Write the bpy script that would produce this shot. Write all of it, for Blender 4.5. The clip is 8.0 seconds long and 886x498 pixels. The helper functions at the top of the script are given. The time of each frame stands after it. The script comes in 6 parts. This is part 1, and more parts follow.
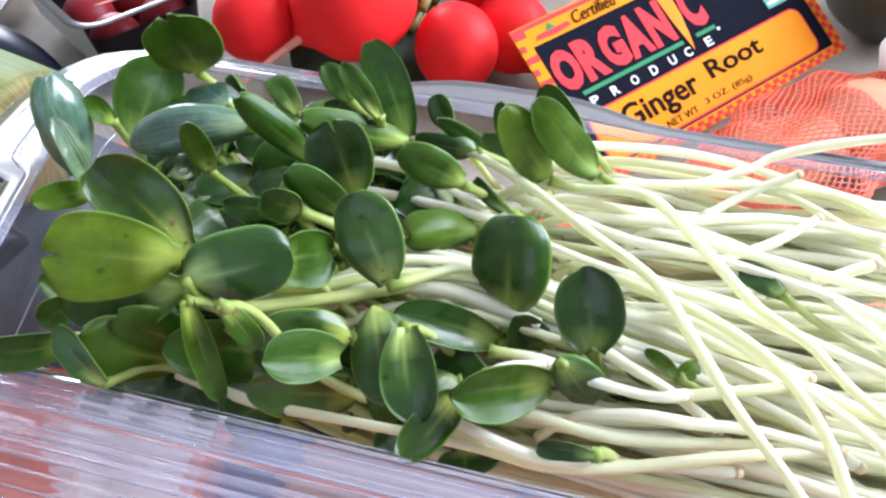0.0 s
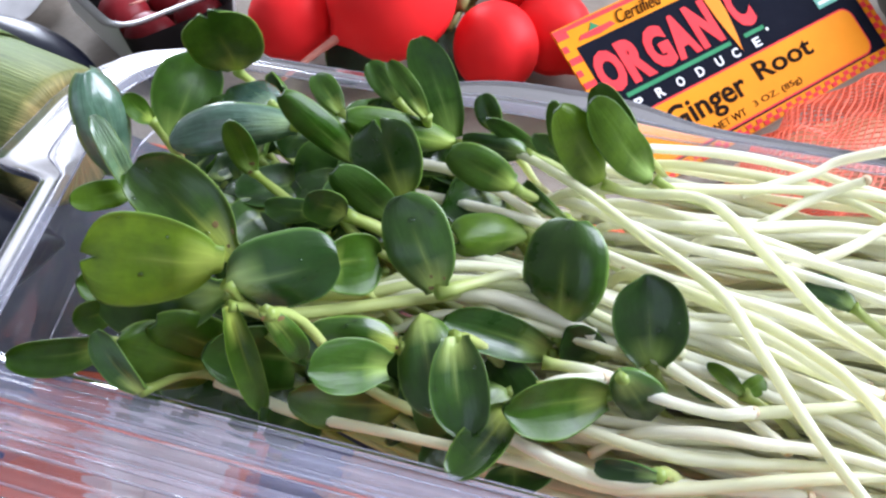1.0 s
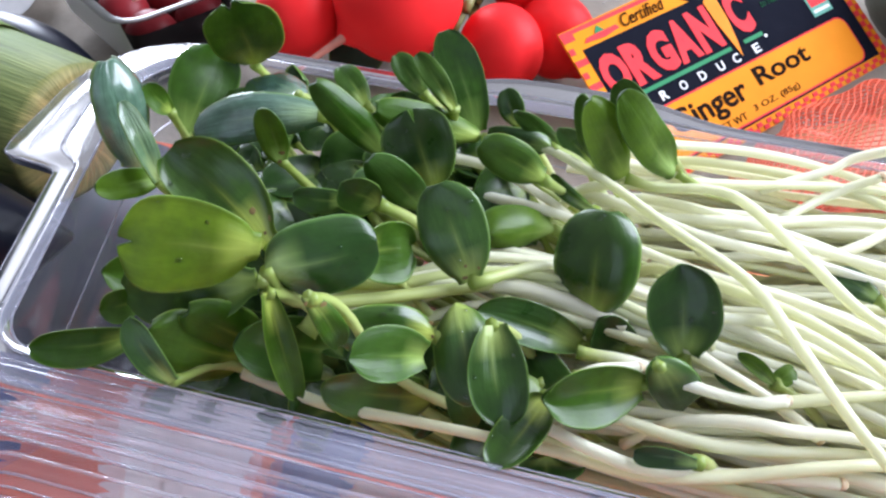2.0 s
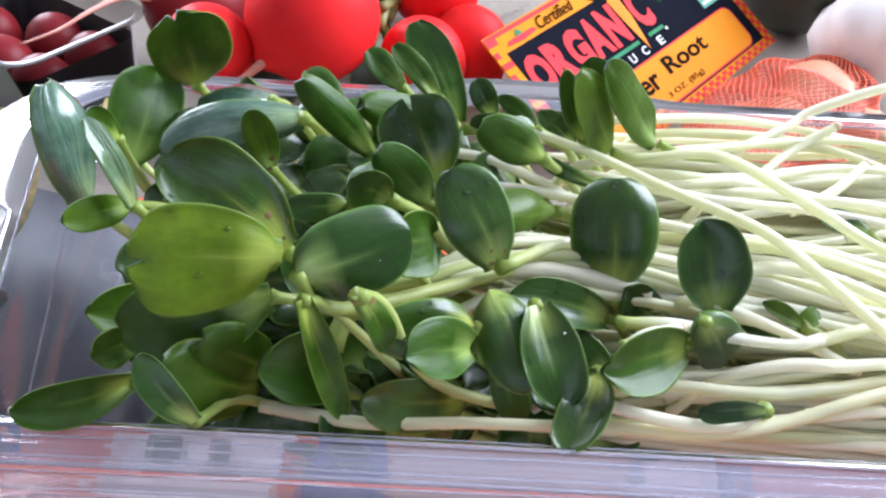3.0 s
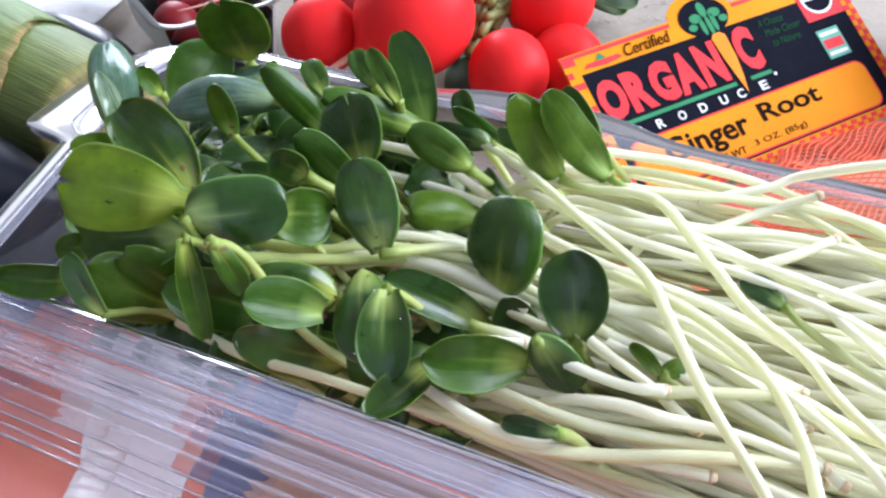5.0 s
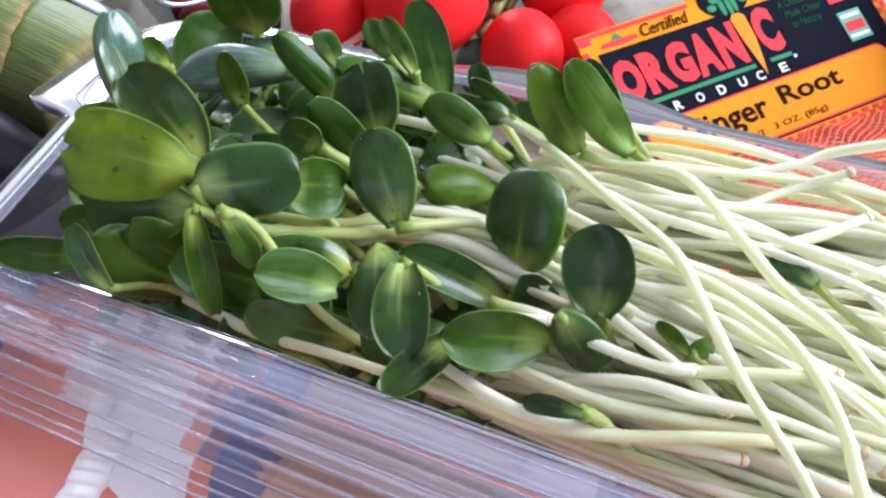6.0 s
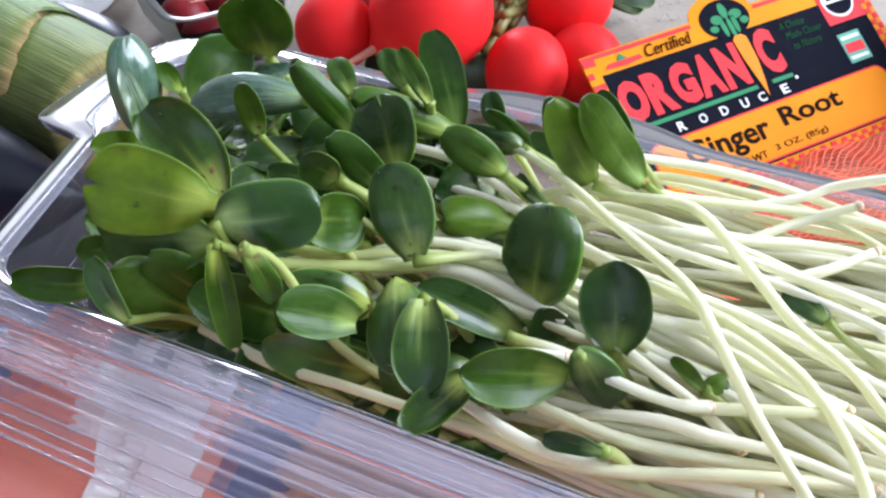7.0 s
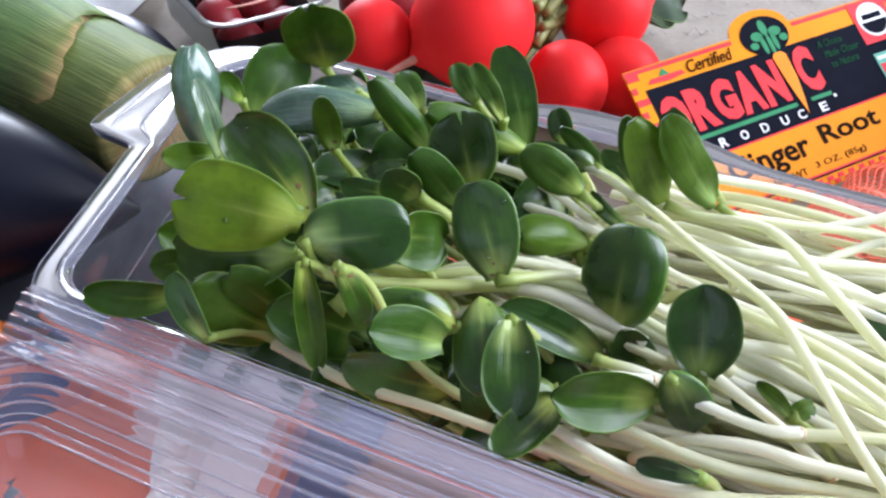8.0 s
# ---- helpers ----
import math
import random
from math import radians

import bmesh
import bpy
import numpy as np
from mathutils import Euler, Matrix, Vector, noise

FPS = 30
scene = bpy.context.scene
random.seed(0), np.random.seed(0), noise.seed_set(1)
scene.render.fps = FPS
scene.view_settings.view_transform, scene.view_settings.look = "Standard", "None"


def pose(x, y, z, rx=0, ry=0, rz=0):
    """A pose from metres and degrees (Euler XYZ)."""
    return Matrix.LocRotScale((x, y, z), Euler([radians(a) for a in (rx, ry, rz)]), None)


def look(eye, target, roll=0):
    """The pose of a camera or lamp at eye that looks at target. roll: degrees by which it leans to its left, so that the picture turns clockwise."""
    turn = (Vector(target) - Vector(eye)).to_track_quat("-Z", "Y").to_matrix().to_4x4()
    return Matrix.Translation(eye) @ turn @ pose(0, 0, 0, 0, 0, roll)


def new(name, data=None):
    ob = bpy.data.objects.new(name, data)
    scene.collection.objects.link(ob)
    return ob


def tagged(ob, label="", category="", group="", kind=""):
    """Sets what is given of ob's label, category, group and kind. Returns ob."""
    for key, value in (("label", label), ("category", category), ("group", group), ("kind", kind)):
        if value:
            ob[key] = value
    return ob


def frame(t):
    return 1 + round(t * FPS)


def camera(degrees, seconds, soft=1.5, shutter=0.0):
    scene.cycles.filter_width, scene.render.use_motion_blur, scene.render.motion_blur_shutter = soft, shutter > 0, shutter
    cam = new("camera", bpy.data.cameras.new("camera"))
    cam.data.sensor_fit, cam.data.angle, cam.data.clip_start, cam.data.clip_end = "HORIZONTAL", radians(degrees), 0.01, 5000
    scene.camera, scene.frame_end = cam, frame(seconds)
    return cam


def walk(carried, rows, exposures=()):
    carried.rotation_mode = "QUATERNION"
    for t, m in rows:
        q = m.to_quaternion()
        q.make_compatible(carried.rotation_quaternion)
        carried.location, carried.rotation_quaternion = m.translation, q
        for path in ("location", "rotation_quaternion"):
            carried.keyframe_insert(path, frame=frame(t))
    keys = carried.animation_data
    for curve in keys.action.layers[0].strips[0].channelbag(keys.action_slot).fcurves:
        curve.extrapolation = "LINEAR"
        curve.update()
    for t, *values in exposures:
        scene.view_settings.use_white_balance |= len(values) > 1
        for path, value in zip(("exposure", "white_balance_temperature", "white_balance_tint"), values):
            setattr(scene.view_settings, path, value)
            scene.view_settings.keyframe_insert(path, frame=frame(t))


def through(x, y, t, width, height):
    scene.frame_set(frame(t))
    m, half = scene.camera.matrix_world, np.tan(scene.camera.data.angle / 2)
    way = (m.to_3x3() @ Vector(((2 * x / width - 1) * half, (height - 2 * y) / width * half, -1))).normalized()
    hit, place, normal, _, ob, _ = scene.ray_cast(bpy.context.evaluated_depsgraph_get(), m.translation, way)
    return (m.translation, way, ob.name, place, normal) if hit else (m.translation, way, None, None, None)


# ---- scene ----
cam = camera(61.14, 8.0, 2.4)
PATH = [
    (0, (0.00243, 0.00099, 0.16000), (0.00152, 0.13569, 0.01216), -0.14),
    (0.5, (0.00165, -0.00072, 0.15860), (-0.00598, 0.13350, 0.01052), -1.22),
    (1, (-0.00283, 0.00523, 0.15562), (-0.00932, 0.14066, 0.00859), -1.28),
    (1.5, (-0.00797, 0.00451, 0.15277), (-0.01173, 0.14049, 0.00615), 0.04),
    (1.7, (-0.00920, 0.00212, 0.15428), (-0.01211, 0.13798, 0.00753), 0.55),
    (2.8, (-0.03304, 0.00351, 0.14211), (-0.00562, 0.14885, 0.00748), 2.65),
    (3, (-0.03753, 0.00351, 0.14026), (-0.00271, 0.14668, 0.00503), 2.73),
    (3.5, (-0.04005, 0.00290, 0.13832), (-0.00380, 0.14569, 0.00305), -0.01),
    (4, (-0.00203, -0.00794, 0.14944), (-0.00131, 0.13904, 0.01380), -2.27),
    (4.5, (0.02197, -0.01212, 0.15018), (0.00292, 0.13530, 0.01637), -0.49),
    (5, (0.01938, -0.01136, 0.15038), (-0.00386, 0.13375, 0.01473), -0.54),
    (5.2, (0.01815, -0.01071, 0.14959), (-0.00677, 0.13436, 0.01419), -0.70),
    (6.3, (0.01610, -0.01034, 0.14328), (-0.00549, 0.13244, 0.00490), 0.35),
    (6.5, (0.01573, -0.00899, 0.14551), (-0.00340, 0.13301, 0.00598), 0.48),
    (7, (0.01056, -0.00782, 0.14946), (-0.00994, 0.13649, 0.01252), 0.91),
    (7.5, (0.00175, -0.00699, 0.15134), (-0.01894, 0.13801, 0.01515), 2.06),
    (8, (-0.00675, -0.00746, 0.15005), (-0.02388, 0.13805, 0.01391), 2.71),
]
EXPOSURES = [(t, e + 0.05, 6180, 17) for t, e in ((0, 0.22), (1.0, 0.05), (1.5, 0.0), (3.0, 0.08), (3.5, 0.20), (4.0, 0.2), (4.5, 0.2), (5.0, -0.02), (5.2, -0.05), (6.5, -0.06), (7.5, -0.10), (8.0, -0.12))]
walk(cam, [(t, look(eye, target, roll)) for t, eye, target, roll in PATH], EXPOSURES)

# ---- world and light ----
world = bpy.data.worlds.new("sky")
scene.world = world
world.use_nodes = True
wn = world.node_tree
sky = wn.nodes.new("ShaderNodeTexSky")
sky.sky_type = "NISHITA"
sky.sun_disc = False
sky.sun_elevation, sky.sun_rotation = radians(42), radians(-60)
wn.links.new(sky.outputs[0], wn.nodes["Background"].inputs[0])
wn.nodes["Background"].inputs[1].default_value = 0.12


def window_lamp(name, watts, size_x, size_y, eye, target, colour):
    data = bpy.data.lights.new(name, "AREA")
    data.shape, data.size, data.size_y = "RECTANGLE", size_x, size_y
    data.energy, data.color = watts, colour
    new(name, data).matrix_world = look(eye, target)


window_lamp("window_light_north", 66, 0.66, 1.4, (-0.95, 1.98, 0.93), (-0.95, 0.1, 0.93), (0.84, 0.92, 1.0))
window_lamp("window_light_east", 116, 1.5, 1.3, (1.60, 0.55, 1.04), (0.0, 0.2, 0.05), (0.84, 0.92, 1.0))
window_lamp("window_light_south", 7, 1.5, 1.3, (-0.35, -1.97, 0.93), (0.0, 0.1, 0.05), (0.82, 0.91, 1.0))


# ---- materials ----
def material(name):
    m = bpy.data.materials.new(name)
    m.use_nodes = True
    return m, m.node_tree.nodes, m.node_tree.links, m.node_tree.nodes["Principled BSDF"]


def noise_node(nodes, links, scale, detail=4.0, where="Object", rough=0.55, stretch=None):
    co = nodes.new("ShaderNodeTexCoord")
    n = nodes.new("ShaderNodeTexNoise")
    n.inputs["Scale"].default_value, n.inputs["Detail"].default_value, n.inputs["Roughness"].default_value = scale, detail, rough
    if stretch:
        mp = nodes.new("ShaderNodeMapping")
        mp.inputs["Scale"].default_value = stretch
        links.new(co.outputs[where], mp.inputs[0])
        links.new(mp.outputs[0], n.inputs[0])
    else:
        links.new(co.outputs[where], n.inputs[0])
    return n


def ramp(nodes, links, source, stops):
    r = nodes.new("ShaderNodeValToRGB")
    el = r.color_ramp.elements
    while len(el) < len(stops):
        el.new(0.5)
    for e, (p, c) in zip(el, stops):
        e.position, e.color = p, (*c, 1)
    links.new(source, r.inputs[0])
    return r


def mix(nodes, links, fac, a, b, how="MIX"):
    m = nodes.new("ShaderNodeMix")
    m.data_type, m.blend_type = "RGBA", how
    for socket, v in ((m.inputs[0], fac), (m.inputs[6], a), (m.inputs[7], b)):
        if isinstance(v, bpy.types.NodeSocket):
            links.new(v, socket)
        elif isinstance(v, (int, float)):
            socket.default_value = v
        else:
            socket.default_value = (*v, 1)
    return m.outputs[2]


def bump(nodes, links, bsdf, height, strength, distance):
    b = nodes.new("ShaderNodeBump")
    b.inputs["Strength"].default_value, b.inputs["Distance"].default_value = strength, distance
    links.new(height, b.inputs["Height"])
    links.new(b.outputs[0], bsdf.inputs["Normal"])


def grained(name, dark, light, scale, rough=0.5, relief=0.0, metal=0.0, coarse=None, distance=0.001, spec=0.5, stretch=None):
    """A surface that varies between two colours at two scales."""
    m, nodes, links, bsdf = material(name)
    fine = noise_node(nodes, links, scale, 6, stretch=stretch)
    broad = noise_node(nodes, links, coarse or scale / 9, 3)
    col = mix(nodes, links, fine.outputs[0], dark, light)
    soft = ramp(nodes, links, broad.outputs[0], [(0.3, (0.86, 0.86, 0.86)), (0.7, (1.08, 1.08, 1.08))])
    links.new(mix(nodes, links, 1.0, col, soft.outputs[0], "MULTIPLY"), bsdf.inputs["Base Color"])
    bsdf.inputs["Roughness"].default_value, bsdf.inputs["Metallic"].default_value = rough, metal
    bsdf.inputs["Specular IOR Level"].default_value = spec
    if relief:
        bump(nodes, links, bsdf, fine.outputs[0], relief, distance)
    return m


def leaf_material(name, dark, light, rib, rough, through, coat=0.0, wave=0.22):
    m, nodes, links, bsdf = material(name)
    uv = nodes.new("ShaderNodeUVMap")
    n = noise_node(nodes, links, 420, 5)
    blot = noise_node(nodes, links, 85, 4)
    # rays and veins wander a little
    stray = nodes.new("ShaderNodeVectorMath")
    stray.operation = "MULTIPLY_ADD"
    links.new(blot.outputs["Color"], stray.inputs[0])
    stray.inputs[1].default_value = (0.10, 0.07, 0.0)
    links.new(uv.outputs[0], stray.inputs[2])
    sep = nodes.new("ShaderNodeSeparateXYZ")
    links.new(stray.outputs[0], sep.inputs[0])
    plain = nodes.new("ShaderNodeSeparateXYZ")
    links.new(uv.outputs[0], plain.inputs[0])

    def distance_from_rib(source, middle):
        away, size = nodes.new("ShaderNodeMath"), nodes.new("ShaderNodeMath")
        away.operation, size.operation = "SUBTRACT", "ABSOLUTE"
        links.new(source, away.inputs[0])
        away.inputs[1].default_value = middle
        links.new(away.outputs[0], size.inputs[0])
        return size.outputs[0]

    col = mix(nodes, links, ramp(nodes, links, blot.outputs[0], [(0.36, (0, 0, 0)), (0.66, (1, 1, 1))]).outputs[0], dark, light)
    grain = ramp(nodes, links, n.outputs[0], [(0.3, (0.84, 0.84, 0.84)), (0.7, (1.14, 1.14, 1.14))])
    col = mix(nodes, links, 1.0, col, grain.outputs[0], "MULTIPLY")
    # pale rays that fan out from the base along three veins
    centre = distance_from_rib(sep.outputs[1], 0.535)
    line = ramp(nodes, links, centre, [(0.0, (0.55, 0.55, 0.55)), (0.025, (0.25, 0.25, 0.25)), (0.08, (0, 0, 0))])
    fade = ramp(nodes, links, sep.outputs[0], [(0.20, (1, 1, 1)), (0.80, (0, 0, 0))])
    mid = mix(nodes, links, 1.0, line.outputs[0], fade.outputs[0], "MULTIPLY")
    fan = ramp(nodes, links, distance_from_rib(centre, 0.17), [(0.0, (0.22, 0.22, 0.22)), (0.04, (0, 0, 0))])
    short = ramp(nodes, links, sep.outputs[0], [(0.14, (1, 1, 1)), (0.42, (0, 0, 0))])
    fan = mix(nodes, links, 1.0, fan.outputs[0], short.outputs[0], "MULTIPLY")
    foot = ramp(nodes, links, sep.outputs[0], [(0.14, (1, 1, 1)), (0.24, (0.6, 0.6, 0.6)), (0.42, (0, 0, 0))])
    near = ramp(nodes, links, centre, [(0.16, (1, 1, 1)), (0.40, (0.10, 0.10, 0.10))])
    foot = mix(nodes, links, 1.0, foot.outputs[0], near.outputs[0], "MULTIPLY")
    pale = mix(nodes, links, 1.0, mix(nodes, links, 1.0, mid, fan, "SCREEN"), foot, "SCREEN")
    col = mix(nodes, links, pale, col, rib)
    edge = distance_from_rib(plain.outputs[1], 0.5)
    rim = ramp(nodes, links, edge, [(0.455, (0, 0, 0)), (0.495, (0.8, 0.8, 0.8))])
    col = mix(nodes, links, rim.outputs[0], col, (0.13, 0.24, 0.04))
    info = nodes.new("ShaderNodeObjectInfo")
    vary = ramp(nodes, links, info.outputs["Random"], [(0.0, (0.70, 0.80, 0.95)), (0.5, (1, 1, 1)), (1.0, (1.25, 1.12, 0.80))])
    col = mix(nodes, links, 1.0, col, vary.outputs[0], "MULTIPLY")
    links.new(col, bsdf.inputs["Base Color"])
    gloss = ramp(nodes, links, blot.outputs[0], [(0.35, (rough * 0.82,) * 3), (0.65, (rough * 1.25,) * 3)])
    links.new(gloss.outputs[0], bsdf.inputs["Roughness"])
    bsdf.inputs["Specular IOR Level"].default_value = 0.34
    bsdf.inputs["Coat Weight"].default_value = coat
    bsdf.inputs["Coat Roughness"].default_value = 0.24 - 0.12 * coat
    mp = nodes.new("ShaderNodeMapping")
    mp.inputs["Scale"].default_value = (2.2, 9.0, 1.0)
    links.new(stray.outputs[0], mp.inputs[0])
    veins = nodes.new("ShaderNodeTexNoise")
    veins.inputs["Scale"].default_value, veins.inputs["Detail"].default_value = 1.0, 4
    links.new(mp.outputs[0], veins.inputs[0])
    relief = mix(nodes, links, 0.25, veins.outputs[0], n.outputs[0])
    bump(nodes, links, bsdf, mix(nodes, links, 0.35, relief, blot.outputs[0]), wave, 0.0012)
    thin = nodes.new("ShaderNodeBsdfTranslucent")
    links.new(mix(nodes, links, 1.0, col, (1.5, 1.7, 0.7), "MULTIPLY"), thin.inputs[0])
    blend = nodes.new("ShaderNodeMixShader")
    blend.inputs[0].default_value = through
    links.new(bsdf.outputs[0], blend.inputs[1])
    links.new(thin.outputs[0], blend.inputs[2])
    links.new(blend.outputs[0], nodes["Material Output"].inputs[0])
    return m


def film_material(name, tint, gloss_rough, haze, index, wavy=0.10):
    """Thin clear plastic: light passes straight, gloss by Fresnel, a trace of haze."""
    m, nodes, links, bsdf = material(name)
    nodes.remove(bsdf)
    clear = nodes.new("ShaderNodeBsdfTransparent")
    clear.inputs[0].default_value = (*tint, 1)
    gloss = nodes.new("ShaderNodeBsdfGlossy")
    gloss.inputs["Roughness"].default_value = gloss_rough
    milk = nodes.new("ShaderNodeBsdfDiffuse")
    milk.inputs[0].default_value = (0.77, 0.77, 0.93, 1)
    fres = nodes.new("ShaderNodeFresnel")
    fres.inputs[0].default_value = index
    wave = noise_node(nodes, links, 130, 3)
    b = nodes.new("ShaderNodeBump")
    b.inputs["Strength"].default_value, b.inputs["Distance"].default_value = wavy, 0.0008
    links.new(wave.outputs[0], b.inputs["Height"])
    links.new(b.outputs[0], gloss.inputs["Normal"])
    links.new(b.outputs[0], fres.inputs["Normal"])
    m1, m2 = nodes.new("ShaderNodeMixShader"), nodes.new("ShaderNodeMixShader")
    m1.inputs[0].default_value = haze
    links.new(clear.outputs[0], m1.inputs[1])
    links.new(milk.outputs[0], m1.inputs[2])
    links.new(fres.outputs[0], m2.inputs[0])
    links.new(m1.outputs[0], m2.inputs[1])
    links.new(gloss.outputs[0], m2.inputs[2])
    links.new(m2.outputs[0], nodes["Material Output"].inputs[0])
    return m


def stem_material():
    m, nodes, links, bsdf = material("sprout_stem")
    uv = nodes.new("ShaderNodeUVMap")
    sep = nodes.new("ShaderNodeSeparateXYZ")
    links.new(uv.outputs[0], sep.inputs[0])
    n = noise_node(nodes, links, 180, 5, stretch=(0.25, 1, 1))
    white = mix(nodes, links, n.outputs[0], (0.86, 0.855, 0.68), (0.955, 0.955, 0.88))
    along = ramp(nodes, links, sep.outputs[0], [(0.0, (0.36, 0.48, 0.12)), (0.07, (0.62, 0.70, 0.32)), (0.24, (1, 1, 1))])
    col = mix(nodes, links, 1.0, white, along.outputs[0], "MULTIPLY")
    info = nodes.new("ShaderNodeObjectInfo")
    vary = ramp(nodes, links, info.outputs["Random"], [(0.0, (0.95, 0.96, 0.78)), (0.6, (1, 1, 1)), (1.0, (1.03, 1.01, 0.98))])
    col = mix(nodes, links, 1.0, col, vary.outputs[0], "MULTIPLY")
    links.new(col, bsdf.inputs["Base Color"])
    bsdf.inputs["Roughness"].default_value = 0.38
    bump(nodes, links, bsdf, n.outputs[0], 0.25, 0.0005)
    thin = nodes.new("ShaderNodeBsdfTranslucent")
    links.new(mix(nodes, links, 1.0, col, (1.01, 1.0, 0.86), "MULTIPLY"), thin.inputs[0])
    blend = nodes.new("ShaderNodeMixShader")
    blend.inputs[0].default_value = 0.38
    links.new(bsdf.outputs[0], blend.inputs[1])
    links.new(thin.outputs[0], blend.inputs[2])
    links.new(blend.outputs[0], nodes["Material Output"].inputs[0])
    return m


def rib_material():
    """Ribbed clear plastic: part of the light is bent by the ribs, the rest passes straight."""
    m = film_material("clear_plastic_ribs", (0.985, 0.985, 0.99), 0.06, 0.085, 1.5, 0.03)
    nodes, links = m.node_tree.nodes, m.node_tree.links
    clear = [n for n in nodes if n.type == "BSDF_TRANSPARENT"][0]
    target = clear.outputs[0].links[0].to_socket
    bent = nodes.new("ShaderNodeBsdfRefraction")
    bent.inputs["IOR"].default_value, bent.inputs["Roughness"].default_value = 1.22, 0.0
    bent.inputs["Color"].default_value = (0.99, 0.985, 0.995, 1)
    both = nodes.new("ShaderNodeMixShader")
    both.inputs[0].default_value = 0.75
    links.new(clear.outputs[0], both.inputs[1])
    links.new(bent.outputs[0], both.inputs[2])
    links.new(both.outputs[0], target)
    return m


LEAF_UPPER = leaf_material("leaf_upper_side", (0.017, 0.053, 0.006), (0.034, 0.088, 0.010), (0.36, 0.46, 0.11), 0.32, 0.10, 0.32, 0.36)
LEAF_UNDER = leaf_material("leaf_under_side", (0.030, 0.085, 0.005), (0.052, 0.122, 0.009), (0.33, 0.45, 0.10), 0.38, 0.22, 0.0, 0.3)
# wet coat over green; bluish-white glare is also painted into the base colour
LEAF_WET_GLARE = leaf_material("leaf_wet_glare", (0.060, 0.130, 0.080), (0.125, 0.205, 0.140), (0.28, 0.38, 0.18), 0.22, 0.12, 1.0, 1.0)
LEAF_PALE = leaf_material("leaf_pale", (0.070, 0.140, 0.004), (0.110, 0.195, 0.008), (0.36, 0.47, 0.12), 0.40, 0.30, 0.0, 0.3)
STEM = stem_material()
SPOT = grained("withered_spot", (0.14, 0.085, 0.025), (0.24, 0.16, 0.05), 900, 0.6)
HUSK = grained("dry_husk", (0.20, 0.12, 0.035), (0.42, 0.34, 0.12), 500, 0.6, 0.3)
CUT = grained("cut_stem", (0.55, 0.36, 0.20), (0.78, 0.66, 0.46), 600, 0.5)
TRAY_END_SHADE = grained("tray_end_shade", (0.035, 0.04, 0.055), (0.075, 0.08, 0.10), 120, 0.5)
FILM = film_material("clear_plastic", (0.98, 0.985, 0.99), 0.05, 0.035, 1.47)
# stronger haze here paints pale reflected glare onto the rim and tab
RIM_FILM = film_material("clear_plastic_rim", (0.975, 0.978, 0.99), 0.15, 0.23, 1.38)
# clear punnet plastic, tinted dark to paint in the shade around it
SHADED_PLASTIC = film_material("shaded_plastic", (0.50, 0.47, 0.47), 0.6, 0.0, 1.08)
VEIL = rib_material()
EDGE = film_material("clear_plastic_edge", (0.98, 0.98, 0.99), 0.05, 0.06, 1.6)
# milky white share paints the bright light lines along edges and ribs
EDGE_GLINT = film_material("plastic_edge_glint", (0.95, 0.95, 0.97), 0.10, 0.22, 1.6)
RADISH = grained("radish_skin", (0.74, 0.014, 0.018), (0.84, 0.036, 0.034), 70, 0.46, 0.10, coarse=14, spec=0.08)
# radish skin with the shade at the back put into its colour
RADISH_SHADED = grained("shaded_radish_skin", (0.15, 0.008, 0.012), (0.24, 0.014, 0.018), 55, 0.45, 0.05, spec=0.2)
ROOT = grained("radish_root", (0.60, 0.16, 0.12), (0.75, 0.42, 0.33), 220, 0.5, 0.2)
RADISH_STALK = grained("radish_stalk", (0.13, 0.15, 0.035), (0.30, 0.30, 0.10), 150, 0.5, 0.2)
RADISH_LEAF = leaf_material("radish_leaf", (0.03, 0.055, 0.025), (0.06, 0.09, 0.04), (0.16, 0.18, 0.08), 0.6, 0.15)
EGGPLANT = grained("eggplant_skin", (0.003, 0.004, 0.010), (0.006, 0.008, 0.017), 30, 0.30, 0.04, spec=0.25)
CARROT = grained("carrot_skin", (0.70, 0.16, 0.02), (0.80, 0.22, 0.03), 90, 0.45, 0.25, stretch=(1, 1, 0.2))
GINGER = grained("ginger_skin", (0.52, 0.20, 0.10), (0.72, 0.36, 0.20), 80, 0.55, 0.3)
NET = grained("orange_net", (0.72, 0.085, 0.03), (0.82, 0.14, 0.06), 200, 0.45)
GARLIC = grained("garlic_skin", (0.70, 0.66, 0.64), (0.88, 0.84, 0.82), 60, 0.5, 0.3, stretch=(1, 1, 0.15))
SHADE_LINER = grained("shade_liner", (0.012, 0.011, 0.012), (0.03, 0.026, 0.026), 200, 0.6, 0.2)
AVOCADO = grained("dark_green_skin", (0.022, 0.030, 0.020), (0.06, 0.07, 0.05), 120, 0.45, 0.5)
PAPER_TOWEL = grained("white_tissue", (0.46, 0.45, 0.47), (0.60, 0.59, 0.60), 240, 0.85, 0.5, coarse=40)
CLOTH = grained("cream_cloth", (0.24, 0.205, 0.168), (0.34, 0.295, 0.245), 420, 0.9, 0.35, coarse=22, distance=0.0004)
INK = grained("faded_ink", (0.26, 0.23, 0.22), (0.36, 0.33, 0.31), 90, 0.9)
TERRACOTTA = grained("red_print", (0.60, 0.085, 0.028), (0.80, 0.190, 0.085), 70, 0.4, 0.4, coarse=20)
PRINT_WHITE = grained("print_white", (0.80, 0.79, 0.84), (0.90, 0.89, 0.93), 120, 0.5)
# near-white base puts the fold's bright reflection into its colour
FOLD_HIGHLIGHT = grained("fold_highlight", (0.90, 0.90, 0.93), (0.97, 0.97, 0.98), 300, 0.32, 0.2, spec=0.9)
